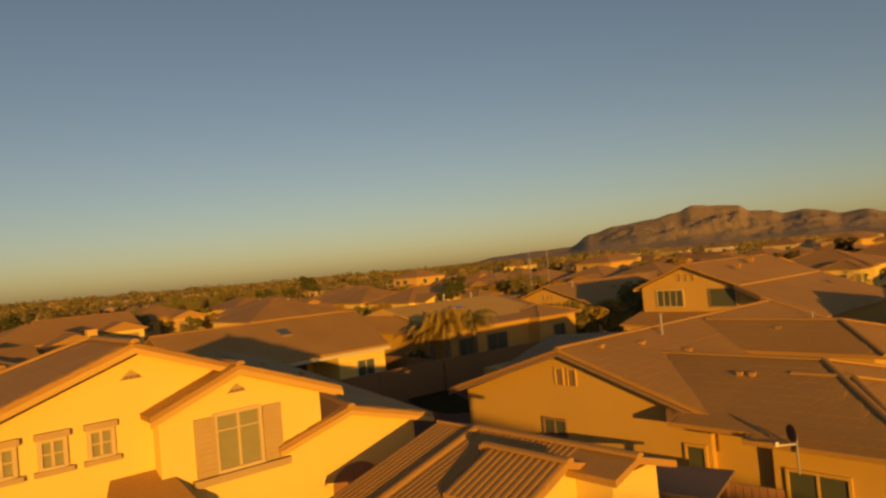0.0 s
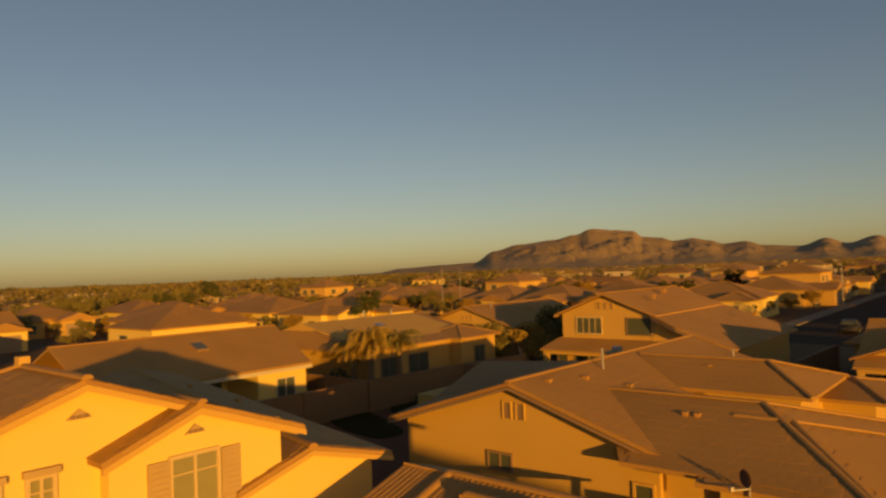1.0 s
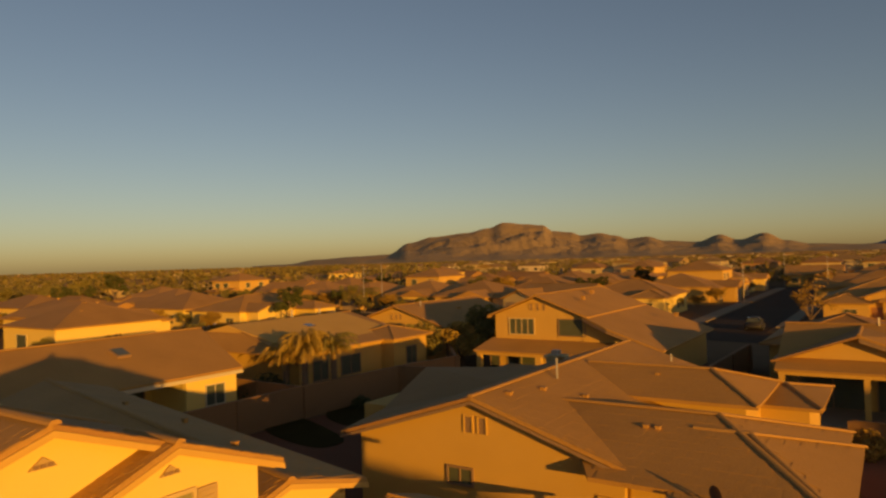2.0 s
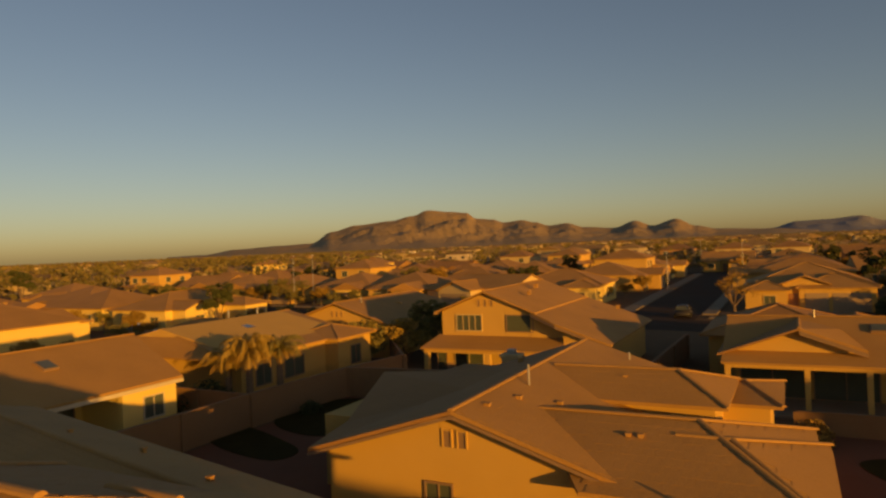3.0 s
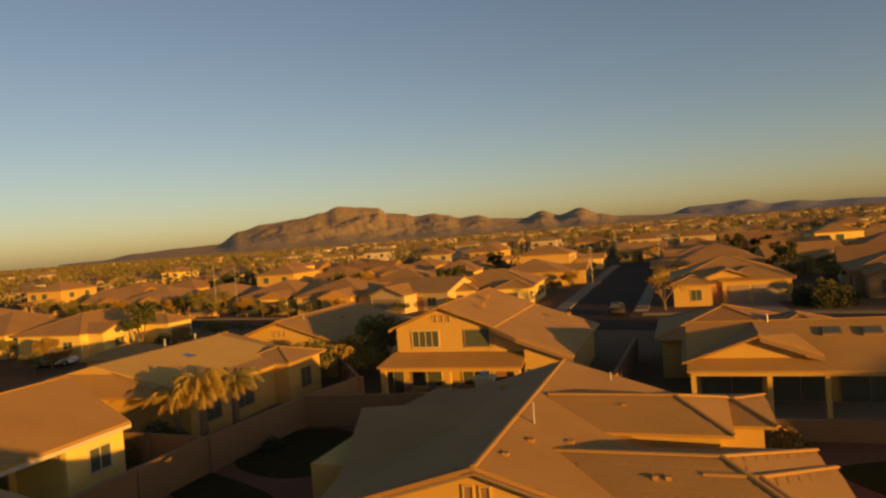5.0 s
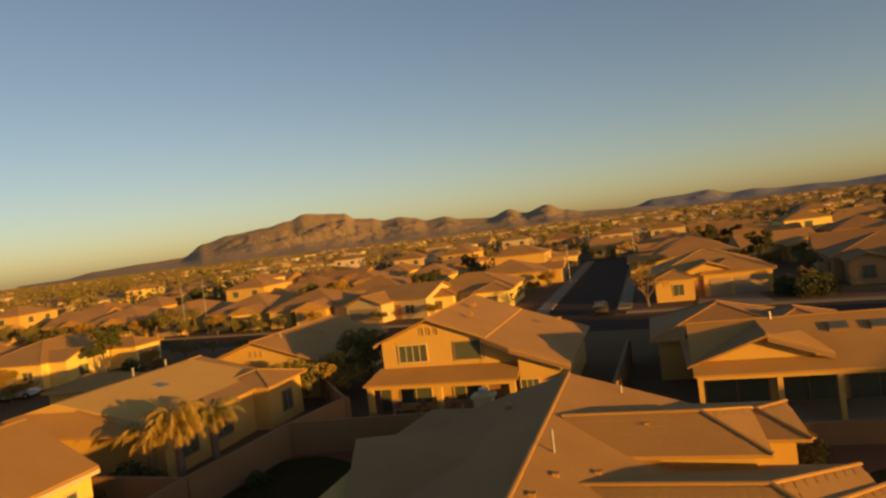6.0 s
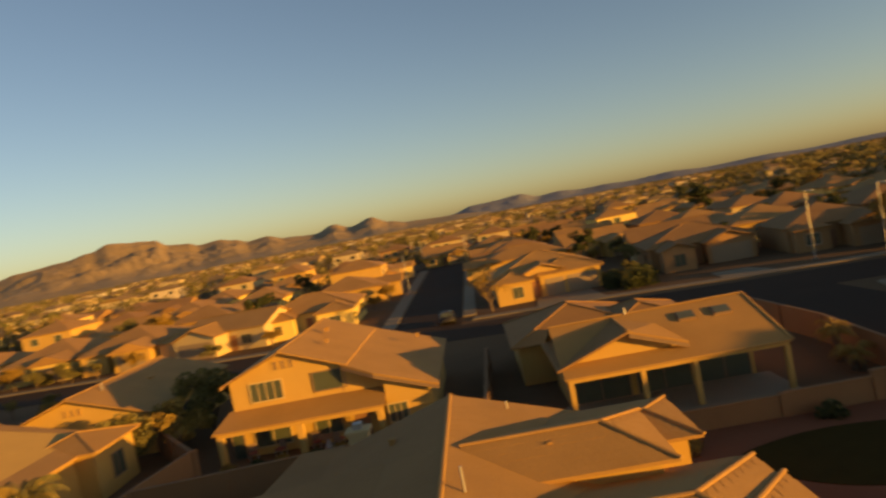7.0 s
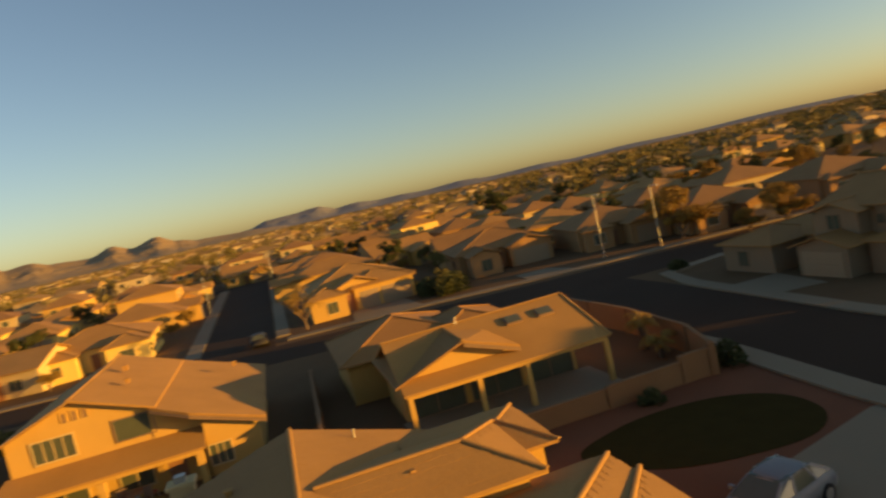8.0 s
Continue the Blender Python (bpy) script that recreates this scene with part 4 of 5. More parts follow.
# this house stands in shade, painted as darker walls
front_house(pose(51.0, 60.8, 0, 0, 0, -87) @ Matrix.Diagonal((1, 1, 0.86, 1)), "two-storey pale house with a low front wing and gabled garage, shade in its wall colour", STUCCO_PALE_SHADED, TILE_DARK_SHADE,
            [(0.0, 9.0, 3.5, 13.5, 2.8, "hip"), (0.0, 5.4, 0.0, 6.0, 2.7, "hip"), (7.4, 15.4, 3.4, 13.0, 5.3, "side"), (7.6, 11.4, 2.2, 6.0, 5.0, "gable"), (7.8, 12.1, 0.0, 4.0, 2.6, "gable"), (12.4, 15.6, 1.6, 5.0, 2.7, "hip")],
            [(8.2, 11.7, 0.0)], [("-y", 2.2, 1.0, 0.6, 2.0, 0.0), ("-y", 9.4, 1.0, 3.5, 4.7, 2.2), ("-y", 12.2, 0.5, 3.7, 4.4, 3.4), ("-y", 13.3, 0.5, 3.7, 4.4, 3.4), ("-y", 14.4, 0.5, 3.7, 4.4, 3.4), ("+x", 8.0, 1.4, 3.4, 4.6, 15.4), ("-x", 3.0, 1.0, 0.9, 2.0, 0.0)], (6.2, 3.5))


front_house(pose(-43.0, 63.6, 0, 0, 0, 90), "cream stucco house with stepped gables beside the cross street", STUCCO_CREAM, TILE,
            [(0.0, 15.0, 4.0, 14.0, 2.9, "hip"), (1.0, 5.6, 1.6, 8.0, 2.9, "gable"), (9.6, 13.8, 0.0, 6.5, 2.7, "hip")], [(10.0, 13.4, 0.0)], [("-y", 3.3, 1.3, 0.8, 2.0, 1.6), ("-y", 7.6, 1.2, 0.8, 2.0, 4.0), ("-x", 6.0, 1.4, 0.8, 2.0, 0.0)], (6.4, 4.0))
front_house(pose(-31.6, 50.6, 0, 0, 0, 4), "small low outbuilding with a hipped tile roof", STUCCO, TILE, [(0.0, 6.8, 0.0, 4.4, 2.4, "hip")], (), [("-y", 3.4, 1.2, 0.9, 1.9, 0.0)], (5.4, 0.0))
front_house(pose(-26.6, 97.2, 0, 0, 0, -14), "grey-white stucco house with a gabled garage", STUCCO_PALE, TILE,
            [(0.0, 12.5, 3.0, 12.0, 2.9, "side"), (0.4, 6.8, 0.0, 5.5, 2.7, "gable"), (-3.4, 1.2, 1.6, 7.0, 2.6, "hip")], [(1.0, 6.2, 0.0)], [("-y", 9.6, 1.5, 0.8, 2.0, 3.0), ("+x", 7.5, 1.4, 0.9, 2.0, 12.5)], (7.6, 3.0))
front_house(pose(-15.6, 98.6, 0, 0, 0, 2), "cream stucco corner house with hipped roofs beside the side street", STUCCO_CREAM, TILE_MID,
            [(0.0, 13.4, 3.4, 14.4, 2.9, "hip"), (0.4, 5.2, 0.6, 6.5, 2.7, "hip"), (8.6, 13.4, 0.0, 6.0, 2.75, "hip")], (), [("-y", 2.8, 1.4, 0.8, 2.0, 0.6), ("-y", 11.0, 1.6, 0.8, 2.0, 0.0), ("+x", 8.0, 1.4, 0.8, 2.0, 13.4), ("+x", 11.5, 1.2, 0.8, 2.0, 13.4)], (6.8, 3.4))


WALLS = ((STUCCO, "tan"), (STUCCO_CREAM, "cream"), (STUCCO_PALE, "pale"), (STUCCO_BROWN, "brown"))
PROTO = {}


def place_house(kind, colour, x, y, rz):
    key = (kind, colour)
    m = pose(x, y, 0, 0, 0, rz)
    if key in PROTO:
        return copy_thing(PROTO[key], m)
    mat = dict((n, w) for w, n in WALLS)[colour]
    roof = {"tan": TILE_MID, "cream": TILE_MID, "pale": TILE_DARK_SHADE, "brown": TILE_RED}[colour]
    shape = {"hip": "single-storey %s stucco house with hipped tile roof", "gable": "single-storey %s stucco house with gabled tile roof",
             "tall": "two-storey %s stucco house with hipped tile roof", "long": "long single-storey %s house with hipped tile roof"}[kind]
    PROTO[key] = mid_house(kind, mat, roof, shape % colour, m)
    return PROTO[key]


NORTH_LOTS = [
    ("gable", "tan", 37.5, 136.0, 5), ("tall", "brown", -9.5, 230.0, 0), ("gable", "tan", 8.0, 194.0, 0), ("hip", "tan", 22.0, 199.0, 0), ("tall", "cream", -86.5, 170.0, 10), ("tall", "cream", -155.0, 203.0, 20),
    ("tall", "brown", 60.0, 290.0, 0), ("hip", "tan", -8.0, 131.0, 90), ("tall", "tan", -9.0, 150.0, 90), ("hip", "cream", -9.0, 169.0, 90), ("long", "tan", 24.0, 131.0, -90), ("hip", "pale", 24.5, 150.0, -90),
    ("hip", "tan", 24.0, 168.0, -90), ("hip", "tan", -33.0, 128.0, 180), ("gable", "cream", -49.0, 131.0, 180), ("tall", "tan", -65.0, 135.0, 180), ("hip", "cream", -30.0, 152.0, 0), ("long", "tan", -47.0, 155.0, 0),
    ("hip", "pale", -64.0, 158.0, 0), ("hip", "tan", 57.0, 137.0, 0), ("hip", "brown", 74.0, 136.0, 0), ("long", "tan", 91.0, 133.0, 0), ("hip", "pale", 108.0, 129.0, 0), ("gable", "tan", 40.0, 158.0, 0),
    ("hip", "brown", 57.0, 160.0, 180), ("long", "pale", 75.0, 159.0, 180), ("hip", "cream", -112.0, 140.0, 180), ("hip", "tan", -96.0, 140.0, 180),
]
WEST_LOTS = [
    ("hip", "cream", -53.0, 46.5, 180), ("hip", "cream", -49.0, 110.0, 0), ("long", "tan", -64.0, 112.0, 0), ("hip", "cream", -79.0, 113.0, 5), ("gable", "tan", -94.0, 117.0, 5), ("hip", "tan", -35.5, 107.0, 0),
    ("hip", "cream", -66.0, 70.0, -90), ("long", "cream", -67.0, 53.0, -90), ("hip", "tan", -84.0, 80.0, -90), ("long", "cream", -85.0, 62.0, 90), ("long", "tan", -12.0, -4.0, 90), ("hip", "cream", -38.0, 8.0, 180),
    ("hip", "tan", -60.0, 20.0, 90), ("gable", "cream", -80.0, 30.0, 90), ("hip", "tan", -100.0, 46.0, 90), ("long", "cream", -103.0, 64.0, -90), ("hip", "tan", -104.0, 90.0, 5), ("tall", "tan", -118.0, 122.0, 5),
]
# Lots below y 40 are unseen houses added to shade street, lawn and patio.
EAST_AND_UNSEEN_LOTS = [
    ("hip", "brown", 59.5, 97.0, -8), ("hip", "brown", 70.0, 88.0, -8), ("hip", "brown", 88.0, 86.0, -8), ("hip", "tan", 60.0, 115.0, 172), ("long", "brown", 76.0, 112.0, 172), ("gable", "pale", 46.0, 117.0, 172),
    ("hip", "pale", 92.0, 109.0, 172), ("hip", "tan", 60.5, 25.5, -88), ("hip", "pale", 60.5, 12.0, -88), ("tall", "tan", 61.0, -6.0, -88), ("hip", "tan", 61.5, -24.0, -88), ("tall", "cream", 27.0, -22.0, 90),
    ("hip", "tan", 10.0, -16.0, 90), ("hip", "tan", 74.0, 56.0, 96), ("long", "pale", 76.0, 38.0, 96), ("hip", "tan", 106.0, 82.0, -8), ("long", "tan", 79.0, 6.0, 90), ("tall", "tan", 71.5, 22.0, 90), ("hip", "pale", 80.0, -9.0, 90),
    ("hip", "tan", 79.0, -25.0, 90), ("long", "tan", 96.0, 28.0, 90),
]
PLACED = NORTH_LOTS + WEST_LOTS + EAST_AND_UNSEEN_LOTS
for row in PLACED:
    place_house(*row)
lot = random.Random(11)
TAKEN = [(x, y) for _, _, x, y, _ in PLACED] + [(-50.0, 71.0), (-21.0, 103.0), (-9.0, 106.0), (23.0, 102.0), (44.0, 102.0), (57.0, 57.0)]
EYE_AT = Vector((17.0, 8.0))
for gy in range(9):
    for gx in range(-18, 17):
        x, y = gx * 16.5 + lot.uniform(-2, 2) + (9 if gy % 2 else 0), 176 + gy * 22 + lot.uniform(-3, 3)
        turn = 180 if gy % 2 else 0
        x, y = x + 0.12 * (y - 170), y - 0.1 * x
        b = math.degrees(math.atan2(x - EYE_AT.x, y - EYE_AT.y))
        r = math.hypot(x - EYE_AT.x, y - EYE_AT.y)
        pick = (lot.choice(("hip", "hip", "long", "gable", "tall")), lot.choice(("tan", "tan", "cream", "pale", "brown")))
        if not -84 < b < 50 or r > 235 or min(math.hypot(x - p, y - q) for p, q in TAKEN) < 14.5 or 1 < x < 15 and y < 186:
            continue
        TAKEN.append((x, y))
        place_house(*pick, x, y, turn + lot.uniform(-4, 4))


def far_material(name, colours, rough=0.9):
    """Many small pieces, each with a tint of its own."""
    m = bpy.data.materials.new(name)
    m.use_nodes = True
    nt = m.node_tree
    geo = nt.nodes.new("ShaderNodeNewGeometry")
    ramp = nt.nodes.new("ShaderNodeValToRGB")
    els = ramp.color_ramp.elements
    while len(els) < len(colours):
        els.new(0.5)
    for i, c in enumerate(colours):
        els[i].position, els[i].color = i / (len(colours) - 1), (*c, 1)
    nt.links.new(geo.outputs["Random Per Island"], ramp.inputs[0])
    nt.links.new(ramp.outputs[0], nt.nodes["Principled BSDF"].inputs["Base Color"])
    nt.nodes["Principled BSDF"].inputs["Roughness"].default_value = rough
    nt.nodes["Principled BSDF"].inputs["Specular IOR Level"].default_value = 0.2
    return m


FAR_ROOF = far_material("far_roofs", ((0.25, 0.155, 0.06), (0.32, 0.20, 0.08), (0.21, 0.13, 0.06), (0.37, 0.25, 0.11)))
FAR_WALL = far_material("far_walls", ((0.42, 0.29, 0.15), (0.56, 0.43, 0.23), (0.48, 0.38, 0.24), (0.32, 0.20, 0.11), (0.64, 0.56, 0.42)))
FAR_GLASS = material("far_windows", (0.05, 0.05, 0.05), 0.3, 0.1, bump=0)


def far_houses():
    """The suburb beyond: hundreds of houses, walls, roofs and dark windows in one mesh."""
    rnd = random.Random(5)
    verts, faces, mats = [], [], []

    def add(co, fs, mi):
        k = len(verts)
        verts.extend(co)
        for f in fs:
            faces.append([a + k for a in f])
            mats.append(mi)

    r = 240.0
    while r < 1900:
        step = 19 + r * 0.012
        n = int(math.radians(136) * r / (16.5 + r * 0.012))
        for i in range(n):
            if rnd.random() < 0.3:
                continue
            b = radians(-84 + 136 * (i + rnd.uniform(0.2, 0.8)) / n)
            rr = r + rnd.uniform(-6, 6)
            cx, cy = EYE_AT.x + rr * math.sin(b), EYE_AT.y + rr * math.cos(b)
            w, d = rnd.uniform(9, 12.5), rnd.uniform(9, 12.5)
            e = 5.4 if rnd.random() < 0.18 else rnd.uniform(2.8, 3.2)
            t = rnd.choice((0, math.pi / 2)) + rnd.uniform(-0.15, 0.15)
            c, s = math.cos(t), math.sin(t)
            P = lambda x, y, z: (cx + c * x - s * y, cy + s * x + c * y, z)
            x, y = w / 2, d / 2
            add([P(-x, -y, 0), P(x, -y, 0), P(x, y, 0), P(-x, y, 0), P(-x, -y, e), P(x, -y, e), P(x, y, e), P(-x, y, e)],
                [(0, 1, 5, 4), (1, 2, 6, 5), (2, 3, 7, 6), (3, 0, 4, 7)], 1)
            x, y, z = x + 0.5, y + 0.5, e + 0.34 * min(w, d) / 2
            q = min(x, y) if rnd.random() < 0.7 else 0.0
            if x > y:
                rp = [(-x + q, 0, z), (x - q, 0, z)]
                rf = [(0, 1, 5, 4), (2, 3, 4, 5), (1, 2, 5), (3, 0, 4)]
            else:
                rp = [(0, -y + q, z), (0, y - q, z)]
                rf = [(0, 1, 4), (1, 2, 5, 4), (2, 3, 5), (3, 0, 4, 5)]
            add([P(-x, -y, e), P(x, -y, e), P(x, y, e), P(-x, y, e)] + [P(*p) for p in rp], rf + [(3, 2, 1, 0)], 0)
            if r < 700:
                for sx in (-0.3, 0.28):
                    u = sx * w
                    zt = e - 0.9
                    add([P(u - 0.8, -d / 2 - 0.05, zt - 1.2), P(u + 0.8, -d / 2 - 0.05, zt - 1.2), P(u + 0.8, -d / 2 - 0.05, zt), P(u - 0.8, -d / 2 - 0.05, zt)], [(0, 1, 2, 3)], 2)
                    u = sx * d
                    add([P(w / 2 + 0.05, u - 0.8, zt - 1.2), P(w / 2 + 0.05, u + 0.8, zt - 1.2), P(w / 2 + 0.05, u + 0.8, zt), P(w / 2 + 0.05, u - 0.8, zt)], [(0, 1, 2, 3)], 2)
        r += step
    me = bpy.data.meshes.new("far_houses")
    me.from_pydata(verts, [], faces)
    for mm in (FAR_ROOF, FAR_WALL, FAR_GLASS):
        me.materials.append(mm)
    me.polygons.foreach_set("material_index", mats)
    return tagged(new("far_houses", me), "hundreds of tan tile-roofed suburban houses far off", "houses", kind="stuff")


far_houses()


# ---- plants ----
def leaf_material(name, a, b, c):
    m = far_material(name, (a, b, c), 0.7)
    return m


LEAF = leaf_material("leaves_olive", (0.11, 0.10, 0.032), (0.17, 0.145, 0.045), (0.23, 0.18, 0.055))
LEAF_DRY = leaf_material("leaves_dry", (0.19, 0.12, 0.026), (0.28, 0.17, 0.036), (0.36, 0.21, 0.046))
LEAF_DARK = leaf_material("leaves_dark", (0.035, 0.045, 0.015), (0.06, 0.068, 0.022), (0.09, 0.09, 0.028))
LEAF_GOLD = leaf_material("leaves_golden", (0.20, 0.14, 0.032), (0.30, 0.20, 0.045), (0.40, 0.25, 0.055))
BARK = material("bark", (0.16, 0.11, 0.07), 0.95, 0.2, 0.3, 12, 0.6)


def leaf_quads(rnd, verts, faces, c, size):
    """One small clump of leaves: a bent quad at a random turn."""
    u = Vector((rnd.uniform(-1, 1), rnd.uniform(-1, 1), rnd.uniform(-1, 1))).normalized()
    v = u.cross(Vector((rnd.uniform(-1, 1), rnd.uniform(-1, 1), rnd.uniform(-1, 1)))).normalized()
    k = len(verts)
    w = u.cross(v) * size * 0.3
    verts.extend([c - u * size - v * size * 0.6, c + u * size - v * size * 0.6 + w, c + u * size + v * size * 0.6, c - u * size + v * size * 0.6 + w])
    faces.append((k, k + 1, k + 2, k + 3))


def limb(bm, a, b, r0, r1, n=6):
    d = b - a
    q = d.to_track_quat("Z", "Y").to_matrix().to_4x4()
    bmesh.ops.create_cone(bm, cap_ends=True, segments=n, radius1=r0, radius2=r1, depth=d.length, matrix=Matrix.Translation((a + b) / 2) @ q)


def tree(seed, height, spread, leaf, n, label, m, size=0.2, bare=0.3):
    """Tapered trunk, limbs that fork, and a crown of small leaf clumps round the limb ends."""
    rnd = random.Random(seed)
    n, size = int(n * 2.4), size * 0.55
    t = thing("tree", m, label, "tree", "trees")
    bm = bmesh.new()
    top = Vector((rnd.uniform(-0.2, 0.2), rnd.uniform(-0.2, 0.2), height * bare))
    limb(bm, Vector((0, 0, -0.2)), top, height * 0.035, height * 0.026, 8)
    ends = []
    for i in range(6):
        a = 2 * math.pi * i / 6 + rnd.uniform(-0.4, 0.4)
        rr = spread * rnd.uniform(0.35, 0.7)
        e = Vector((rr * math.cos(a), rr * math.sin(a), height * rnd.uniform(bare + 0.25, 0.85)))
        limb(bm, top - Vector((0, 0, 0.1)), e, height * 0.018, height * 0.007)
        for k in range(5):
            f = e + Vector((rnd.uniform(-1, 1) * spread * 0.45, rnd.uniform(-1, 1) * spread * 0.45, rnd.uniform(-0.08, 0.22) * height))
            limb(bm, e, f, height * 0.007, height * 0.003, 4)
            ends.append(f)
    ends.append(Vector((0, 0, height * 0.9)))
    part("trunk", bm, BARK, t)
    verts, faces = [], []
    puff = [(e, spread * rnd.uniform(0.17, 0.36)) for e in ends]
    for i in range(n):
        e, r = rnd.choice(puff)
        while True:
            d = Vector((rnd.uniform(-1, 1), rnd.uniform(-1, 1), rnd.uniform(-1, 1)))
            if d.length < 1:
                break
        d = d.normalized() * (d.length ** 0.5) * r
        d.z *= 0.75
        leaf_quads(rnd, verts, faces, e + d, size * rnd.uniform(0.6, 1.3))
    me = bpy.data.meshes.new("crown")
    me.from_pydata(verts, [], faces)
    me.materials.append(leaf)
    ob = new("crown", me)
    ob.parent = t
    return t


def bush(seed, r, leaf, n, label, m, size=0.12):
    """A shrub: a few stems and leaf clumps down to the ground."""
    rnd = random.Random(seed)
    n, size = int(n * 2.0), size * 0.65
    t = thing("bush", m, label, "bush", "bushes")
    bm = bmesh.new()
    for i in range(5):
        a = 2 * math.pi * i / 5
        limb(bm, Vector((0, 0, -0.05)), Vector((r * 0.5 * math.cos(a), r * 0.5 * math.sin(a), r * rnd.uniform(0.7, 1.2))), 0.03, 0.012, 4)
    part("stems", bm, BARK, t)
    verts, faces = [], []
    for i in range(n):
        a, q = rnd.uniform(0, 2 * math.pi), rnd.random() ** 0.5
        z = rnd.uniform(0.05, 1.35) * r * (1 - 0.55 * q * q)
        k = 1 + 0.3 * math.sin(3 * a + seed)
        leaf_quads(rnd, verts, faces, Vector((q * r * k * math.cos(a), q * r * k * math.sin(a), z)), size * rnd.uniform(0.6, 1.3))
    me = bpy.data.meshes.new("foliage")
    me.from_pydata(verts, [], faces)
    me.materials.append(leaf)
    ob = new("foliage", me)
    ob.parent = t
    return t


TREES = [
    tree(1, 7.0, 3.2, LEAF, 1500, "olive-green desert tree among the houses", pose(-44.5, 121.0, 0) @ Matrix.Scale(0.7, 4), 0.26),
    tree(2, 5.0, 3.0, LEAF_DRY, 1300, "dry orange-brown desert tree beside a house", pose(-38.0, 118.0, 0, 0, 0, 40), 0.24, 0.22),
    tree(3, 9.0, 3.0, LEAF_DARK, 1600, "tall dark-green tree behind the rooftops", pose(62.0, 147.0, 0), 0.28, 0.2),
    tree(4, 6.0, 4.2, LEAF, 1600, "broad olive-green shade tree over a yard", pose(-60.0, 101.8, 0) @ Matrix.Scale(0.7, 4), 0.26, 0.25),
    tree(6, 8.0, 4.9, LEAF_DRY, 4200, "large rusty-brown tree beside the street", pose(62.0, 82.4, 0) @ Matrix.Scale(0.74, 4), 0.22, 0.12),
]
WEST_TREES = [
    (3, -72.0, 101.5, 0.62), (3, -86.0, 104.0, 0.62), (0, -98.0, 106.0, 0.68), (3, -110.0, 112.0, 0.74), (2, -72.0, 85.0, 0.43), (0, -58.0, 63.0, 0.50), (1, -60.0, 84.0, 0.50), (3, -98.0, 82.0, 0.68),
    (2, -104.0, 70.0, 0.62), (0, -75.0, 44.0, 0.62), (3, -56.0, 99.0, 0.55), (2, -64.0, 100.5, 0.40), (1, -68.0, 102.0, 0.62), (3, -77.0, 103.0, 0.60), (1, -82.0, 103.5, 0.65), (0, -90.0, 105.0, 0.60),
]
FAR_WEST_TREES = [
    (1, -62.0, 44.0, 0.50), (3, -92.0, 40.0, 0.86), (3, -97.0, 33.0, 0.96), (0, -104.0, 55.0, 1.04), (3, -112.0, 60.0, 1.11), (3, -118.0, 52.0, 1.11), (0, -124.0, 68.0, 1.11), (3, -130.0, 76.0, 1.18),
    (3, -138.0, 86.0, 1.23), (2, -122.0, 90.0, 0.83), (0, -148.0, 96.0, 1.23), (3, -150.0, 70.0, 1.23), (3, -106.0, 49.0, 1.05), (3, -100.0, 42.0, 0.95), (0, -128.0, 60.0, 1.14), (3, -136.0, 72.0, 1.10),
    (3, -112.0, 70.0, 0.95),
]
STREET_TREES = [
    (0, -29.5, 118.0, 0.56), (1, -44.0, 116.0, 0.68), (2, -24.0, 124.0, 0.50), (0, -52.0, 99.8, 0.43), (1, -1.0, 142.0, 0.50), (1, -1.5, 160.0, 0.43), (3, -41.0, 47.0, 0.37), (3, -32.0, 66.0, 0.37),
    (0, -26.5, 60.0, 0.43), (3, -46.0, 97.5, 0.50), (1, -50.0, 98.5, 0.60), (3, -40.5, 96.5, 0.45), (0, -36.5, 95.8, 0.42), (1, -31.0, 95.0, 0.50), (3, -20.0, 94.0, 0.42), (1, -12.5, 95.5, 0.40),
    (3, -3.4, 101.0, 0.42), (0, -2.6, 108.0, 0.45), (1, -1.6, 115.0, 0.40), (3, -27.0, 72.0, 0.42), (0, -30.0, 76.0, 0.40), (3, -20.5, 78.0, 0.40), (0, -44.0, 38.0, 0.45),
]
MIDDLE_TREES = [
    (4, 68.0, 98.0, 0.80), (2, 66.0, 128.0, 0.64), (0, 49.0, 106.0, 0.72), (0, 34.0, 92.5, 0.52), (3, 33.0, 90.0, 0.48), (0, 36.5, 104.0, 0.72), (4, 76.0, 84.0, 0.64), (2, 30.0, 172.0, 0.64),
    (0, 33.0, 143.0, 0.64), (1, 0.0, 122.0, 0.56), (0, 17.5, 140.0, 0.56), (1, 17.0, 160.0, 0.56), (4, 65.8, 75.3, 0.62), (4, 61.1, 133.1, 0.75), (0, 71.0, 70.0, 0.50),
]
EAST_TREES = [
    (4, 80.0, 99.0, 0.72), (4, 118.0, 136.0, 1.04), (0, 84.0, 62.0, 0.80), (4, 95.0, 70.0, 0.96), (4, 116.0, 130.0, 1.10), (4, 116.0, 149.0, 1.15), (4, 128.0, 160.0, 1.10), (0, 104.0, 150.0, 1.10),
    (4, 137.0, 188.0, 1.30), (0, 122.0, 182.0, 1.25), (4, 108.0, 190.0, 1.20), (2, 96.0, 186.0, 1.00), (4, 88.0, 178.0, 1.00), (0, 84.0, 96.0, 0.70), (4, 100.0, 96.0, 0.80), (4, 80.0, 74.0, 0.60),
    (4, 68.5, 72.5, 1.10), (4, 108.0, 112.0, 1.30), (4, 100.0, 125.0, 1.15), (4, 92.0, 122.0, 1.0), (4, 96.0, 132.0, 1.1),
]
SPOTS = WEST_TREES + FAR_WEST_TREES + STREET_TREES + MIDDLE_TREES + EAST_TREES
spot = random.Random(23)
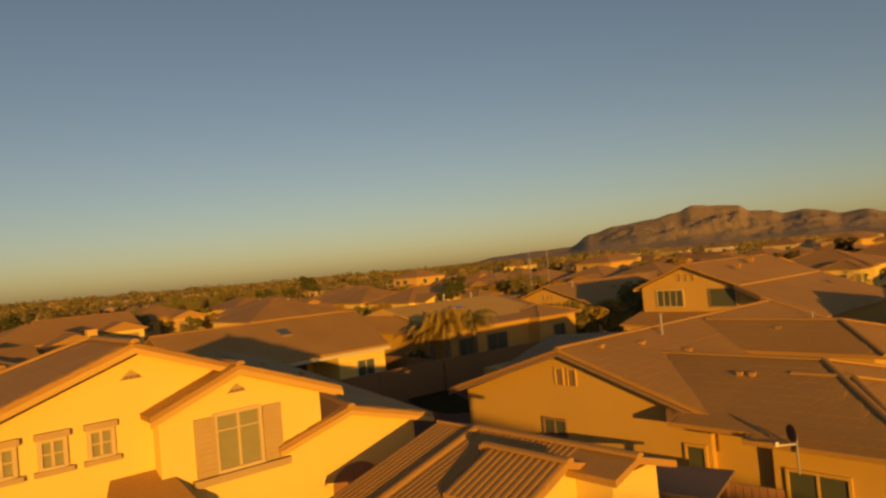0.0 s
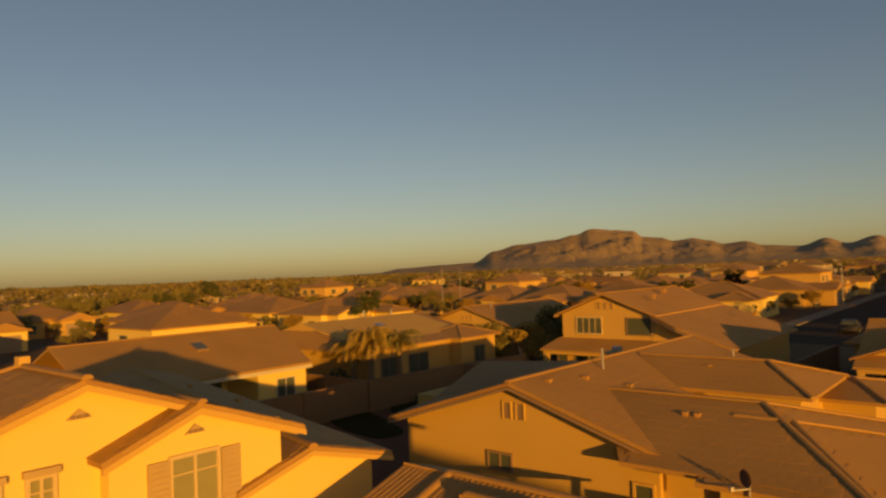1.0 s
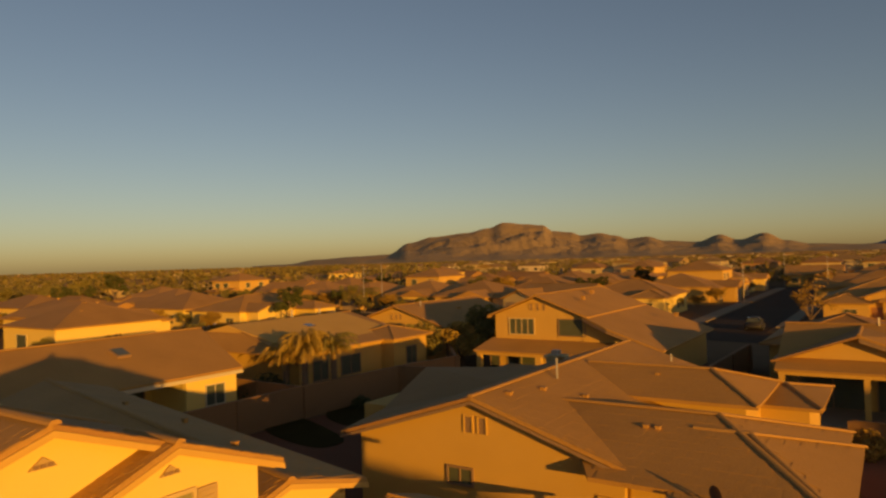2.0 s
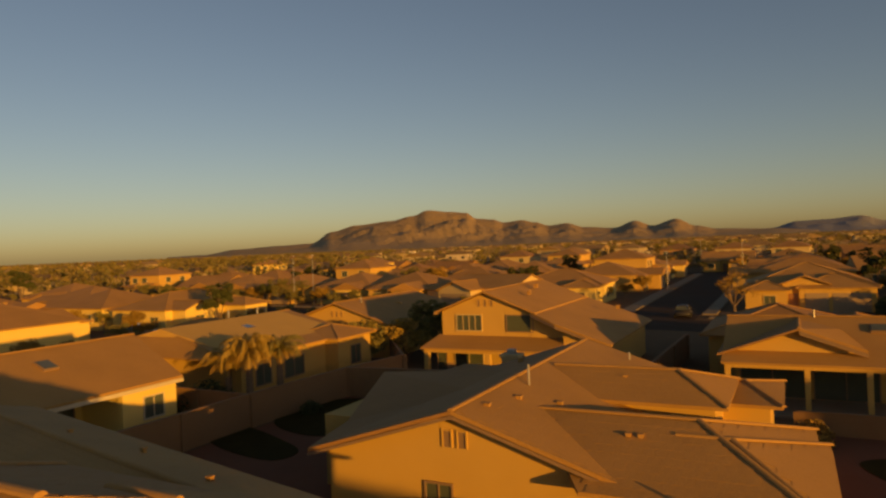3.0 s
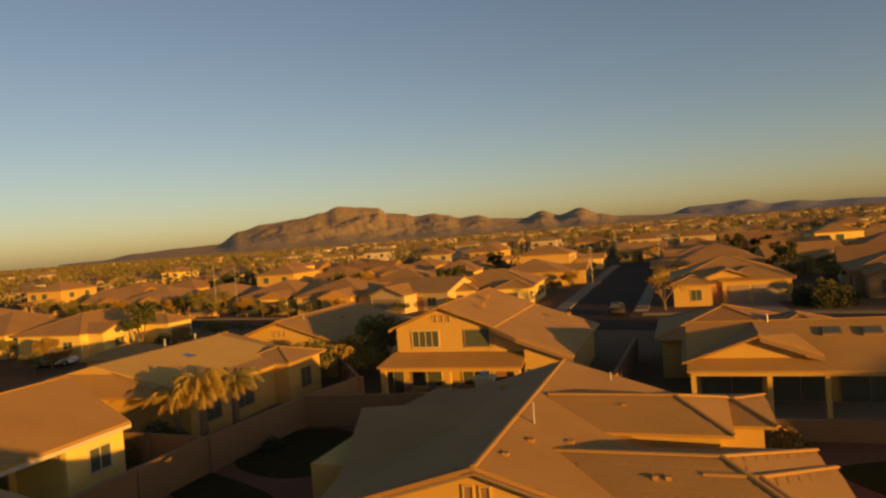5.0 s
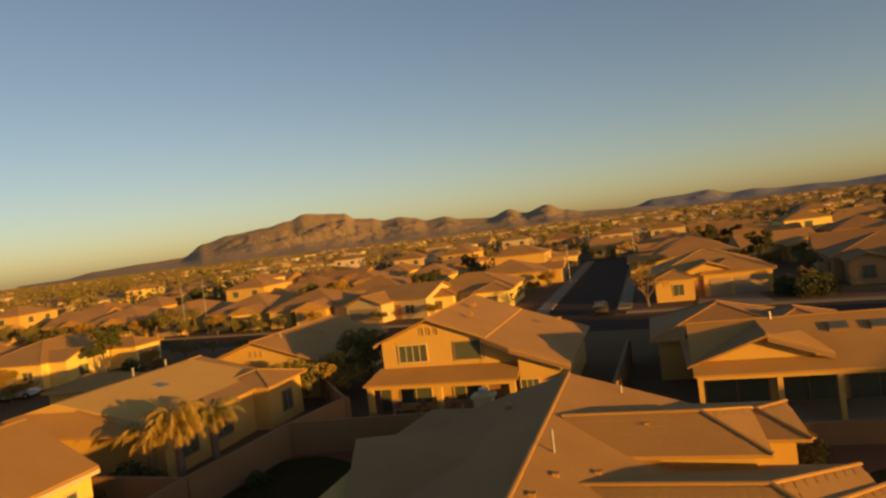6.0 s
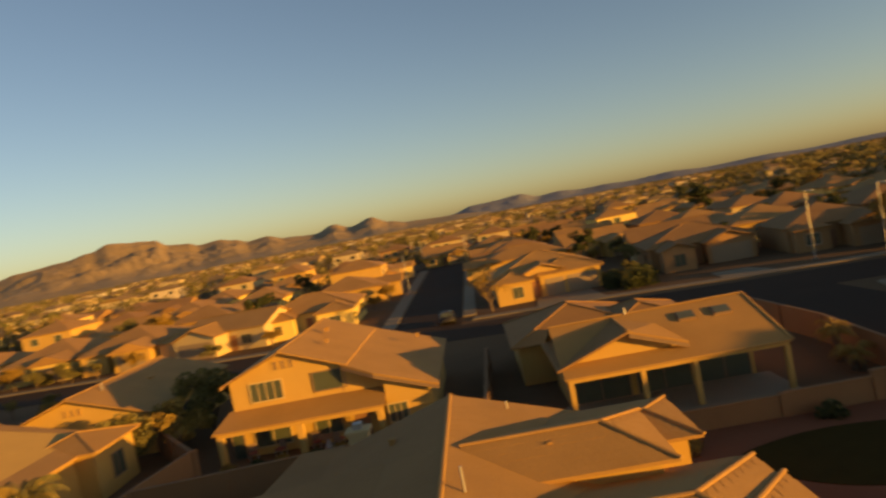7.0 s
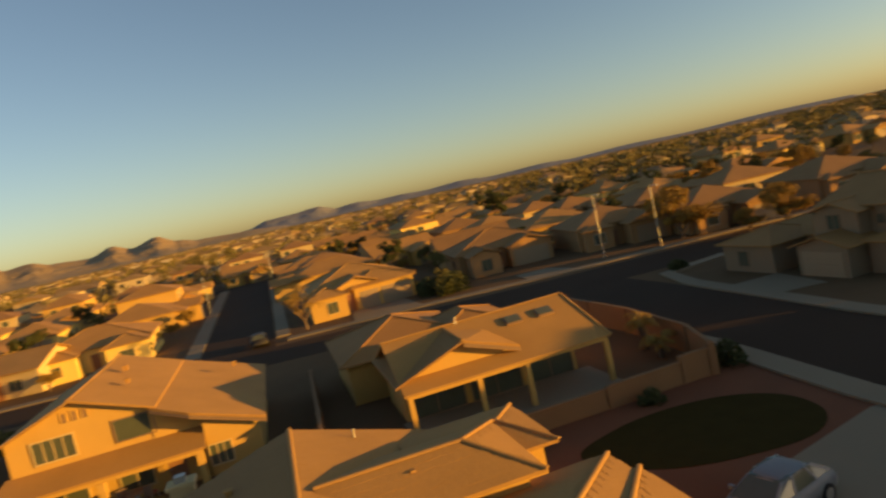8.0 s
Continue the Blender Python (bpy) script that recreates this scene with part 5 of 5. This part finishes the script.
for k, x, y, s in SPOTS:
    s *= 0.68 if x > 55 else 1.0
    copy_thing(TREES[k], pose(x, y, 0, 0, 0, spot.uniform(0, 360)) @ Matrix.Scale(s, 4))
yard = random.Random(31)
for i in range(75):
    x, y = yard.uniform(-112, -24), yard.uniform(40, 101)
    s, k, a = yard.uniform(0.3, 0.55), yard.choice((0, 0, 1, 3, 4)), yard.uniform(0, 360)
    if abs(y - (83 - 0.16 * x)) > 7.5 and min(math.hypot(x - p, y - q) for p, q in TAKEN + [(-16, 44), (-14, 61), (-28, 53), (-14, 27)]) > 9.0:
        copy_thing(TREES[k], pose(x, y, 0, 0, 0, a) @ Matrix.Scale(s, 4))
for i in range(300):
    b, r = radians(spot.uniform(-84, 50)), 80 + 112 * spot.random() ** 0.6
    x, y = EYE_AT.x + r * math.sin(b), EYE_AT.y + r * math.cos(b)
    s = spot.uniform(0.3, 0.68)
    if abs(y - (83 - 0.16 * x)) < 7:
        continue
    k = spot.choice((0, 1, 2, 3, 4)) if b > 0.3 else spot.choice((0, 0, 1, 2, 3))
    a = spot.uniform(0, 360)
    if 1 < x < 16 and y < 185 or min(math.hypot(x - p, y - q) for p, q in TAKEN) < 8.4:
        continue
    copy_thing(TREES[k], pose(x, y, 0, 0, 0, a) @ Matrix.Scale(s, 4))


def far_trees():
    """Trees between the far houses, each a ragged clump of leaf masses with a trunk."""
    rnd = random.Random(9)
    verts, faces = [], []
    r = 186.0
    while r < 2300:
        n = int(math.radians(138) * r / (4.8 + r * 0.006))
        for i in range(n):
            if rnd.random() < 0.25:
                continue
            b = radians(-85 + 138 * rnd.random())
            rr = r + rnd.uniform(-10, 10)
            dense = 1.5 if b > 0.35 and rr < 700 else 1.0
            c = Vector((EYE_AT.x + rr * math.sin(b), EYE_AT.y + rr * math.cos(b), 0))
            if rr < 280 and min(math.hypot(c.x - p, c.y - q) for p, q in TAKEN) < 8.6:
                continue
            h = rnd.uniform(2.6, 6.8) * dense * (1.25 if b < -0.55 else 1.0)
            w = h * rnd.uniform(0.35, 0.6)
            fine = rr < 520
            for k in range(105 if fine else 36):
                d = Vector((rnd.gauss(0, 0.45), rnd.gauss(0, 0.45), rnd.uniform(0.12, 1.0)))
                leaf_quads(rnd, verts, faces, c + Vector((d.x * w, d.y * w, d.z * h)), h * (rnd.uniform(0.03, 0.075) if fine else rnd.uniform(0.055, 0.12)))
        r += 15 + r * 0.01
    me = bpy.data.meshes.new("far_trees")
    me.from_pydata(verts, [], faces)
    me.materials.append(far_material("far_leaves", ((0.09, 0.085, 0.03), (0.15, 0.125, 0.04), (0.22, 0.155, 0.05), (0.12, 0.105, 0.035)), 0.8))
    return tagged(new("far_trees", me), "olive and brown trees scattered through the far suburb", "trees", kind="stuff")


far_trees()


def palm(seed, h, n, length, m, label, leaf, droop=1.35):
    """A palm: ringed trunk, arching fronds with two rows of narrow hanging leaflets, dry fronds below."""
    rnd = random.Random(seed)
    p = thing("palm_tree", m, label, "palm", "palms")
    bm = bmesh.new()
    k = max(3, int(h / 0.3))
    for i in range(k):
        z0, z1 = -0.1 + (h + 0.1) * i / k, -0.1 + (h + 0.1) * (i + 1) / k
        limb(bm, Vector((0, 0, z0)), Vector((0, 0, z1 + 0.03)), 0.21 - 0.05 * i / k, 0.25 - 0.05 * i / k, 9)
    part("trunk", bm, BARK, p)
    for i in range(n):
        a = 2.4 * i + rnd.uniform(-0.3, 0.3)
        up = 1.4 - 1.5 * i / n + rnd.uniform(-0.15, 0.15)
        L = length * rnd.uniform(0.8, 1.15) * (1.0 if i < n * 0.7 else 0.75)
        verts, faces = [], []
        pos, ang = Vector((0, 0, h)), up
        out = Vector((math.cos(a), math.sin(a), 0))
        side = Vector((-math.sin(a), math.cos(a), 0))
        seg = 20
        turn = (up + droop) / sum(0.3 + s / seg for s in range(seg))
        for s in range(seg):
            f = s / seg
            step = (out * math.cos(ang) + Vector((0, 0, 1)) * math.sin(ang)) * L / seg
            nxt = pos + step
            ang -= turn * (0.3 + f)
            ll = 0.62 * math.sin(math.pi * min(1, 0.16 + f * 0.82)) * length / 2.4
            for sg in (-1, 1):
                for b in (0.0, 0.5):
                    at = pos + step * b
                    tip = at + step * rnd.uniform(1.0, 2.2) + side * sg * ll * rnd.uniform(0.45, 0.8) - Vector((0, 0, ll * rnd.uniform(0.5, 1.0)))
                    kk = len(verts)
                    verts.extend([at, at + step * 0.42, tip])
                    faces.append((kk, kk + 1, kk + 2))
            kk = len(verts)
            verts.extend([pos - side * 0.025, pos + side * 0.025, nxt + side * 0.02, nxt - side * 0.02])
            faces.append((kk, kk + 1, kk + 2, kk + 3))
            pos = nxt
        me = bpy.data.meshes.new("frond")
        me.from_pydata(verts, [], faces)
        me.materials.append(leaf if i < n * 0.7 else LEAF_DRY)
        ob = new("frond", me)
        ob.parent = p
    return p


palm(1, 3.75, 46, 2.3, pose(-6.1, 35.2, 0), "palm with drooping golden fronds beside the wall", LEAF_GOLD, 1.5)
palm(2, 3.6, 30, 2.0, pose(-5.2, 36.8, 0, 0, 0, 50), "palm with arching green fronds", LEAF)
palm(3, 3.0, 30, 1.9, pose(-8.2, 35.6, 0, 0, 0, 110), "low palm with dry hanging fronds", LEAF_GOLD, 1.5)
palm(4, 0.9, 16, 1.5, pose(34.2, 45.6, 0, 0, 0, 10), "low fan of golden palm leaves behind the garden wall", LEAF_GOLD)
palm(5, 1.7, 20, 1.4, pose(34.4, 47.6, 0, 0, 0, 70), "small palm with golden fronds in the walled yard", LEAF_GOLD)
tree(11, 4.9, 2.2, LEAF, 2200, "dense dark-green tree beside the two-storey house", pose(-5.3, 56.8, 0), 0.16, 0.12)
tree(12, 3.4, 1.8, LEAF, 1700, "olive shrub-like tree by the block wall", pose(-8.8, 51.4, 0), 0.14, 0.12)
tree(13, 5.4, 2.2, LEAF_DRY, 420, "sparse leafless tree before the yellow house", pose(16.4, 90.2, 0), 0.13, 0.2)
bush(1, 1.5, LEAF_DARK, 900, "dark green bush under the palms", pose(-9.2, 34.9, 0))
bush(2, 1.2, LEAF_DARK, 700, "dark green bush under the palms", pose(-7.4, 34.6, 0))
tree(14, 3.6, 1.8, LEAF_GOLD, 1500, "golden-leaved small tree beside the block wall", pose(-6.0, 53.3, 0), 0.14, 0.12)
bush(8, 1.7, LEAF_DARK, 1200, "dark bush between the two front yards", pose(31.8, 91.5, 0), 0.14)
bush(9, 1.9, LEAF_DARK, 1300, "dark bush between the two front yards", pose(33.8, 88.8, 0), 0.14)
bush(10, 1.5, LEAF_DARK, 1000, "dark bush between the two front yards", pose(35.6, 93.2, 0), 0.14)
bush(3, 0.7, LEAF_DRY, 400, "dry brown bush beside the house corner", pose(22.6, 38.6, 0), 0.1)
bush(4, 0.8, LEAF_DRY, 420, "dry brown bush against the garden wall", pose(23.0, 39.6, 0), 0.1)
bush(5, 0.6, LEAF_DARK, 350, "small dark shrub in the red gravel", pose(29.9, 39.9, 0), 0.1)
bush(6, 1.0, LEAF_DARK, 600, "dark shrub at the corner of the wall", pose(35.6, 41.6, 0), 0.11)
bush(7, 0.6, LEAF_DARK, 300, "small dark shrub by the block wall", pose(-2.8, 36.6, 0), 0.1)
for i, (x, y) in enumerate(((-0.6, 46.6), (1.2, 46.5), (2.6, 46.7), (4.6, 46.6), (6.0, 46.8))):
    bush(20 + i, 0.55, LEAF_DARK if i % 2 else LEAF_DRY, 300, "low shrub along the covered patio", pose(x, y, 0), 0.09)
for i, (x, y, r) in enumerate(((18.6, 95.6, 0.9), (21.0, 96.6, 0.7), (31.0, 96.5, 1.3), (35.2, 97.0, 1.4), (50.0, 66.5, 0.8), (52.5, 53.4, 0.7), (-46.5, 100.5, 1.2), (-41.5, 70.5, 1.3), (-39.8, 66.5, 1.0))):
    bush(30 + i, r, LEAF_DARK if i % 3 else LEAF, 500, "desert shrub in a front yard", pose(x, y, 0), 0.13)


# ---- mountains ----
def crest(table, b):
    for (b0, e0), (b1, e1) in zip(table, table[1:]):
        if b0 <= b <= b1:
            f = (b - b0) / (b1 - b0)
            f = f * f * (3 - 2 * f)
            return e0 + (e1 - e0) * f
    return 0.0


NEAR_RANGE = ((-52, 0.0), (-47, 0.12), (-44.6, 0.45), (-41, 0.62), (-38.5, 0.72), (-36.7, 1.65), (-34.7, 2.1), (-31.7, 2.35), (-29.9, 2.7), (-28.6, 3.15), (-26.7, 2.95), (-25.3, 2.8), (-24.4, 2.25),
              (-23, 2.12), (-22.1, 1.82), (-20.6, 1.95), (-19.4, 1.72), (-18.3, 1.38), (-16.8, 1.52), (-15.4, 1.13), (-12.9, 0.95), (-11.3, 1.45), (-9.9, 1.0), (-8.1, 1.45), (-6.6, 0.82), (-5, 0.5), (-1.3, 0.34), (3, 0.0))
FAR_RANGE = ((-6, 0.0), (-1.2, 0.35), (0.6, 0.78), (2.6, 0.82), (4.6, 0.98), (6.4, 0.5), (7.9, 0.6), (10, 0.4), (11.6, 0.42), (14, 0.3), (17, 0.42), (20, 0.2), (24, 0.28), (27, 0.12), (31, 0.22), (36, 0.1), (42, 0.2), (50, 0.0))


def mountains(name, table, r_foot, r_crest, r_back, rough, mat, label, step=0.16):
    """A range: slopes from the foot to the crest and down behind, cut by gullies."""
    b0, b1 = table[0][0], table[-1][0]
    nb = int((b1 - b0) / step)
    radii = [r_foot + (r_crest - r_foot) * (i / 22) for i in range(23)] + [r_crest + (r_back - r_crest) * (i / 6) for i in range(1, 7)]
    verts, faces = [], []
    for i in range(nb + 1):
        b = b0 + (b1 - b0) * i / nb
        top = r_crest * math.tan(radians(crest(table, b))) + (9 if crest(table, b) > 0.05 else 0)
        for j, r in enumerate(radii):
            f = (r - r_foot) / (r_crest - r_foot)
            f = f ** 1.7 if f <= 1 else max(0, 1 - (r - r_crest) / (r_back - r_crest))
            x, y = EYE_AT.x + r * math.sin(radians(b)), EYE_AT.y + r * math.cos(radians(b))
            n = noise.ridged_multi_fractal(Vector((x / 420, y / 420, 0.3)), 0.9, 2.1, 6, 1.0, 2.0) - 1.0
            n2 = noise.fractal(Vector((x / 90, y / 90, 1.7)), 1.0, 2.0, 4)
            amp = min(1, f * 3) * (1 - 0.82 * max(0, (f - 0.75) / 0.25) if f > 0.75 else 1)
            z = top * f + rough * top * (0.30 * n + 0.14 * n2) * amp * (0.35 + 0.65 * (1 - abs(2 * f - 1)))
            verts.append((x, y, max(-1.0, z) - 0.6))
    m = len(radii)
    for i in range(nb):
        for j in range(m - 1):
            faces.append((i * m + j, i * m + j + 1, (i + 1) * m + j + 1, (i + 1) * m + j))
    me = bpy.data.meshes.new(name)
    me.from_pydata([(v[0], v[1], v[2]) for v in verts], [], [f[::-1] for f in faces])
    me.materials.append(mat)
    return tagged(new(name, me), label, "mountains", kind="structure")


ROCK = material("desert_rock", (0.30, 0.21, 0.11), 1.0, 0.25, 160, 0.03, 0)
# Distance haze is painted into the far hills as a grey-blue base.
ROCK_FAR = material("desert_rock_hazed", (0.19, 0.19, 0.20), 1.0, 0.15, 300, 0.02, 0)
mountains("mountain_range", NEAR_RANGE, 2250, 3350, 3900, 0.62, ROCK, "brown desert mountains with shaded gullies")
mountains("mountain_range", FAR_RANGE, 3950, 4350, 4600, 0.5, ROCK_FAR, "far desert hills with grey-blue haze in their colour", 0.25)


# ---- vehicles, poles and small things ----
CAR_SILVER = material("car_paint_silver", (0.18, 0.185, 0.19), 0.4, 0.03, bump=0)
CAR_DARK = material("car_paint_dark", (0.03, 0.028, 0.028), 0.5, 0.05, bump=0)
CAR_WHITE = material("car_paint_white", (0.72, 0.72, 0.70), 0.3, 0.03, bump=0)
RUBBER = material("rubber", (0.02, 0.02, 0.02), 0.9, 0.1, bump=0)
LENS = material("lamp_glass", (0.65, 0.65, 0.62), 0.15, 0.05, bump=0)


def car(m, paint, label, tall=0.0):
    """A car along local x: shaped body, glazed cabin, four wheels, lamps."""
    c = thing("car", m, label, "car")
    rings = []
    bm = bmesh.new()
    prof = [(-2.25, 0.55, 0.35, 0.70), (-2.1, 0.80, 0.28, 0.84), (-1.3, 0.96 + tall * 0.4, 0.25, 0.89), (-0.2, 0.97 + tall * 0.2, 0.24, 0.9), (0.9, 0.95, 0.25, 0.89), (1.9, 0.80, 0.28, 0.84), (2.25, 0.55, 0.36, 0.68)]
    for x, top, low, w in prof:
        rings.append([bm.verts.new(p) for p in ((x, -w * 0.94, low), (x, -w, (low + top) / 2), (x, -w * 0.93, top), (x, w * 0.93, top), (x, w, (low + top) / 2), (x, w * 0.94, low))])
    for a, b in zip(rings, rings[1:]):
        for k in range(6):
            bm.faces.new((a[k], b[k], b[(k + 1) % 6], a[(k + 1) % 6]))
    bm.faces.new(rings[0])
    bm.faces.new(rings[-1][::-1])
    bmesh.ops.recalc_face_normals(bm, faces=bm.faces)
    bmesh.ops.bevel(bm, geom=[e for e in bm.edges], offset=0.05, segments=2, affect="EDGES")
    part("body", bm, paint, c, smooth=True)
    # cabin: a glazed band under a domed roof, with painted pillars
    t = 1.42 + tall
    back = -1.15 - tall * 0.9
    lo = [(-1.8, 0.93, 0.78), (-1.0, 0.95, 0.82), (0.1, 0.95, 0.82), (1.15, 0.92, 0.76)]
    hi = [(back, t - 0.08, 0.56), (-0.8, t - 0.03, 0.62), (-0.1, t - 0.03, 0.62), (0.32, t - 0.07, 0.57)]
    bm = bmesh.new()
    va = [bm.verts.new((x, -w, z)) for x, z, w in lo] + [bm.verts.new((x, w, z)) for x, z, w in reversed(lo)]
    vb = [bm.verts.new((x, -w, z)) for x, z, w in hi] + [bm.verts.new((x, w, z)) for x, z, w in reversed(hi)]
    for k in range(8):
        bm.faces.new((va[k], va[(k + 1) % 8], vb[(k + 1) % 8], vb[k]))
    bm.faces.new(vb)
    part("cabin_glass", bm, GLASS, c)
    bm = bmesh.new()
    rows = []
    for f in (-1.0, -0.8, -0.4, 0.0, 0.4, 0.8, 1.0):
        row = []
        for k in range(7):
            u = k / 6
            x = back - 0.06 + (0.44 - back) * u
            w = 0.6 + 0.05 * math.sin(math.pi * u)
            row.append(bm.verts.new((x + 0.05 * f * f * (0.5 - u) * 2, f * w, t - 0.09 + 0.1 * (1 - abs(2 * u - 1) ** 2.5) ** 0.6 * (1 - 0.75 * f * f))))
        rows.append(row)
    for a, b in zip(rows, rows[1:]):
        for k in range(6):
            bm.faces.new((a[k], a[k + 1], b[k + 1], b[k]))
    bmesh.ops.recalc_face_normals(bm, faces=bm.faces)
    bmesh.ops.solidify(bm, geom=bm.faces[:], thickness=0.03)
    part("roof_panel", bm, paint, c, smooth=True)
    for (x0, z0, w0), (x1, z1, w1), d in ((lo[0], hi[0], 0.1), (lo[1], hi[1], 0.05), (lo[2], hi[2], 0.05), (lo[3], hi[3], 0.06)):
        for q in (-1, 1):
            part("pillar", prism(bmesh.new(), [(x0 - d, q * (w0 + 0.02), z0), (x0 + d, q * (w0 + 0.02), z0), (x1 + d, q * (w1 + 0.02), z1), (x1 - d, q * (w1 + 0.02), z1)], (0, -q * 0.05, 0)), paint, c)
    for y in (-0.9, 0.9):
        part("wing_mirror", boxes(((0.72, y - 0.09, 0.95), (0.86, y + 0.09, 1.07))), paint, c)
    for x in (-1.4, 1.4):
        for y in (-0.82, 0.82):
            w = new("wheel")
            w.parent = c
            w.matrix_local = pose(x, y, 0.32, 90, 0, 0)
            bm = bmesh.new()
            bmesh.ops.create_cone(bm, cap_ends=True, segments=18, radius1=0.32, radius2=0.32, depth=0.22)
            part("tyre", bm, RUBBER, w)
            bm = bmesh.new()
            bmesh.ops.create_cone(bm, cap_ends=True, segments=12, radius1=0.2, radius2=0.18, depth=0.24)
            part("rim", bm, METAL, w)
    for y in (-0.58, 0.58):
        part("headlight", boxes(((2.08, y - 0.16, 0.58), (2.235, y + 0.16, 0.72))), LENS, c)
    return c


car(pose(27.3, 28.9, 0.03, 0, 0, 196), CAR_SILVER, "silver car parked on the concrete driveway")
car(pose(-46.8, 60.0, 0.0, 0, 0, 25), CAR_WHITE, "white van-like car parked beside a house", 0.3)
car(pose(10.9, 88.2, 0.02, 0, 0, 95), CAR_DARK, "dark car at the kerb of the side street")


def pole(x, y, h, label, arm=True):
    p = thing("street_lamp" if arm else "utility_pole", pose(x, y, 0), label, "lamp" if arm else "pole")
    bm = bmesh.new()
    bmesh.ops.create_cone(bm, cap_ends=True, segments=8, radius1=0.07, radius2=0.04, depth=h + 0.2, matrix=Matrix.Translation((0, 0, h / 2 - 0.1)))
    part("pole", bm, METAL, p)
    part("base", boxes(((-0.2, -0.2, -0.1), (0.2, 0.2, 0.25))), CONCRETE, p)
    if arm:
        part("arm", boxes(((-0.03, -1.2, h - 0.15), (0.03, 0.0, h - 0.07))), METAL, p)
        part("lamp_head", boxes(((-0.1, -1.6, h - 0.2), (0.1, -1.0, h - 0.08))), METAL, p)
    else:
        part("cross_arm", boxes(((-0.7, -0.05, h - 0.5), (0.7, 0.05, h - 0.4))), WOOD, p)


pole(51.8, 83.6, 7.8, "pale metal street lamp on the pavement")
pole(58.2, 81.4, 7.4, "pale metal street lamp on the pavement")
pole(1.4, 193.0, 8.0, "street lamp at the end of the street")
pole(13.9, 150.0, 7.5, "street lamp along the side street")
pole(-57.5, 100.6, 9.0, "thin utility pole beside the cross street", False)
pole(-53.8, 101.4, 9.0, "thin utility pole beside the cross street", False)
pole(3.0, 128.0, 7.0, "street lamp along the side street")


def patio_chair(m):
    c = thing("patio_chair", m, "dark metal patio chair with a rust-red cushion", "chair", "patio chairs")
    part("seat", boxes(((-0.26, -0.26, 0.4), (0.26, 0.26, 0.46))), TRIM, c)
    part("cushion", boxes(((-0.24, -0.24, 0.46), (0.24, 0.24, 0.54))), material("cushion_red", (0.32, 0.09, 0.05), 0.9), c)
    part("backrest", boxes(((-0.26, 0.22, 0.46), (0.26, 0.27, 0.98))), TRIM, c)
    for x in (-0.23, 0.23):
        for y in (-0.23, 0.23):
            part("leg", boxes(((x - 0.02, y - 0.02, 0), (x + 0.02, y + 0.02, 0.4))), METAL, c)
    return c


chair = patio_chair(pose(0.3, 48.6, 0, 0, 0, 20))
for x, y, a in ((2.0, 48.5, -30), (4.2, 48.6, 15), (5.6, 48.4, 160)):
    copy_thing(chair, pose(x, y, 0, 0, 0, a))
tb = thing("patio_table", pose(4.9, 48.5, 0), "round dark patio table under the covered patio", "table")
bm = bmesh.new()
bmesh.ops.create_cone(bm, cap_ends=True, segments=20, radius1=0.55, radius2=0.55, depth=0.04, matrix=Matrix.Translation((0, 0, 0.72)))
part("tabletop", bm, TRIM, tb)
bm = bmesh.new()
bmesh.ops.create_cone(bm, cap_ends=True, segments=10, radius1=0.25, radius2=0.04, depth=0.7, matrix=Matrix.Translation((0, 0, 0.35)))
part("pedestal", bm, METAL, tb)
gate = thing("wooden_gate", pose(19.9, 21.7, 0, 0, 0, 10), "lit wooden board gate beside the house wall", "gate")
for i in range(7):
    part("board", boxes(((-0.6 + i * 0.17, -0.03, 0.05), (-0.45 + i * 0.17, 0.0, 2.0))), WOOD, gate)
part("gate_frame", boxes(((-0.62, 0.0, 0.3), (0.6, 0.05, 0.42)), ((-0.62, 0.0, 1.6), (0.6, 0.05, 1.72))), WOOD, gate)
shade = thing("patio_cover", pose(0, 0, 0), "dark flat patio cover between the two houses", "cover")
slab(shade, [(18.4, 19.4, 2.3), (20.0, 19.7, 2.3), (19.5, 21.6, 2.3), (17.6, 21.1, 2.3)], TRIM, "deck", 0.08)
for x, y in ((18.5, 19.6), (19.8, 19.9), (19.35, 21.4), (17.8, 21.0)):
    part("post", boxes(((x - 0.06, y - 0.06, -0.1), (x + 0.06, y + 0.06, 2.24))), WOOD, shade)
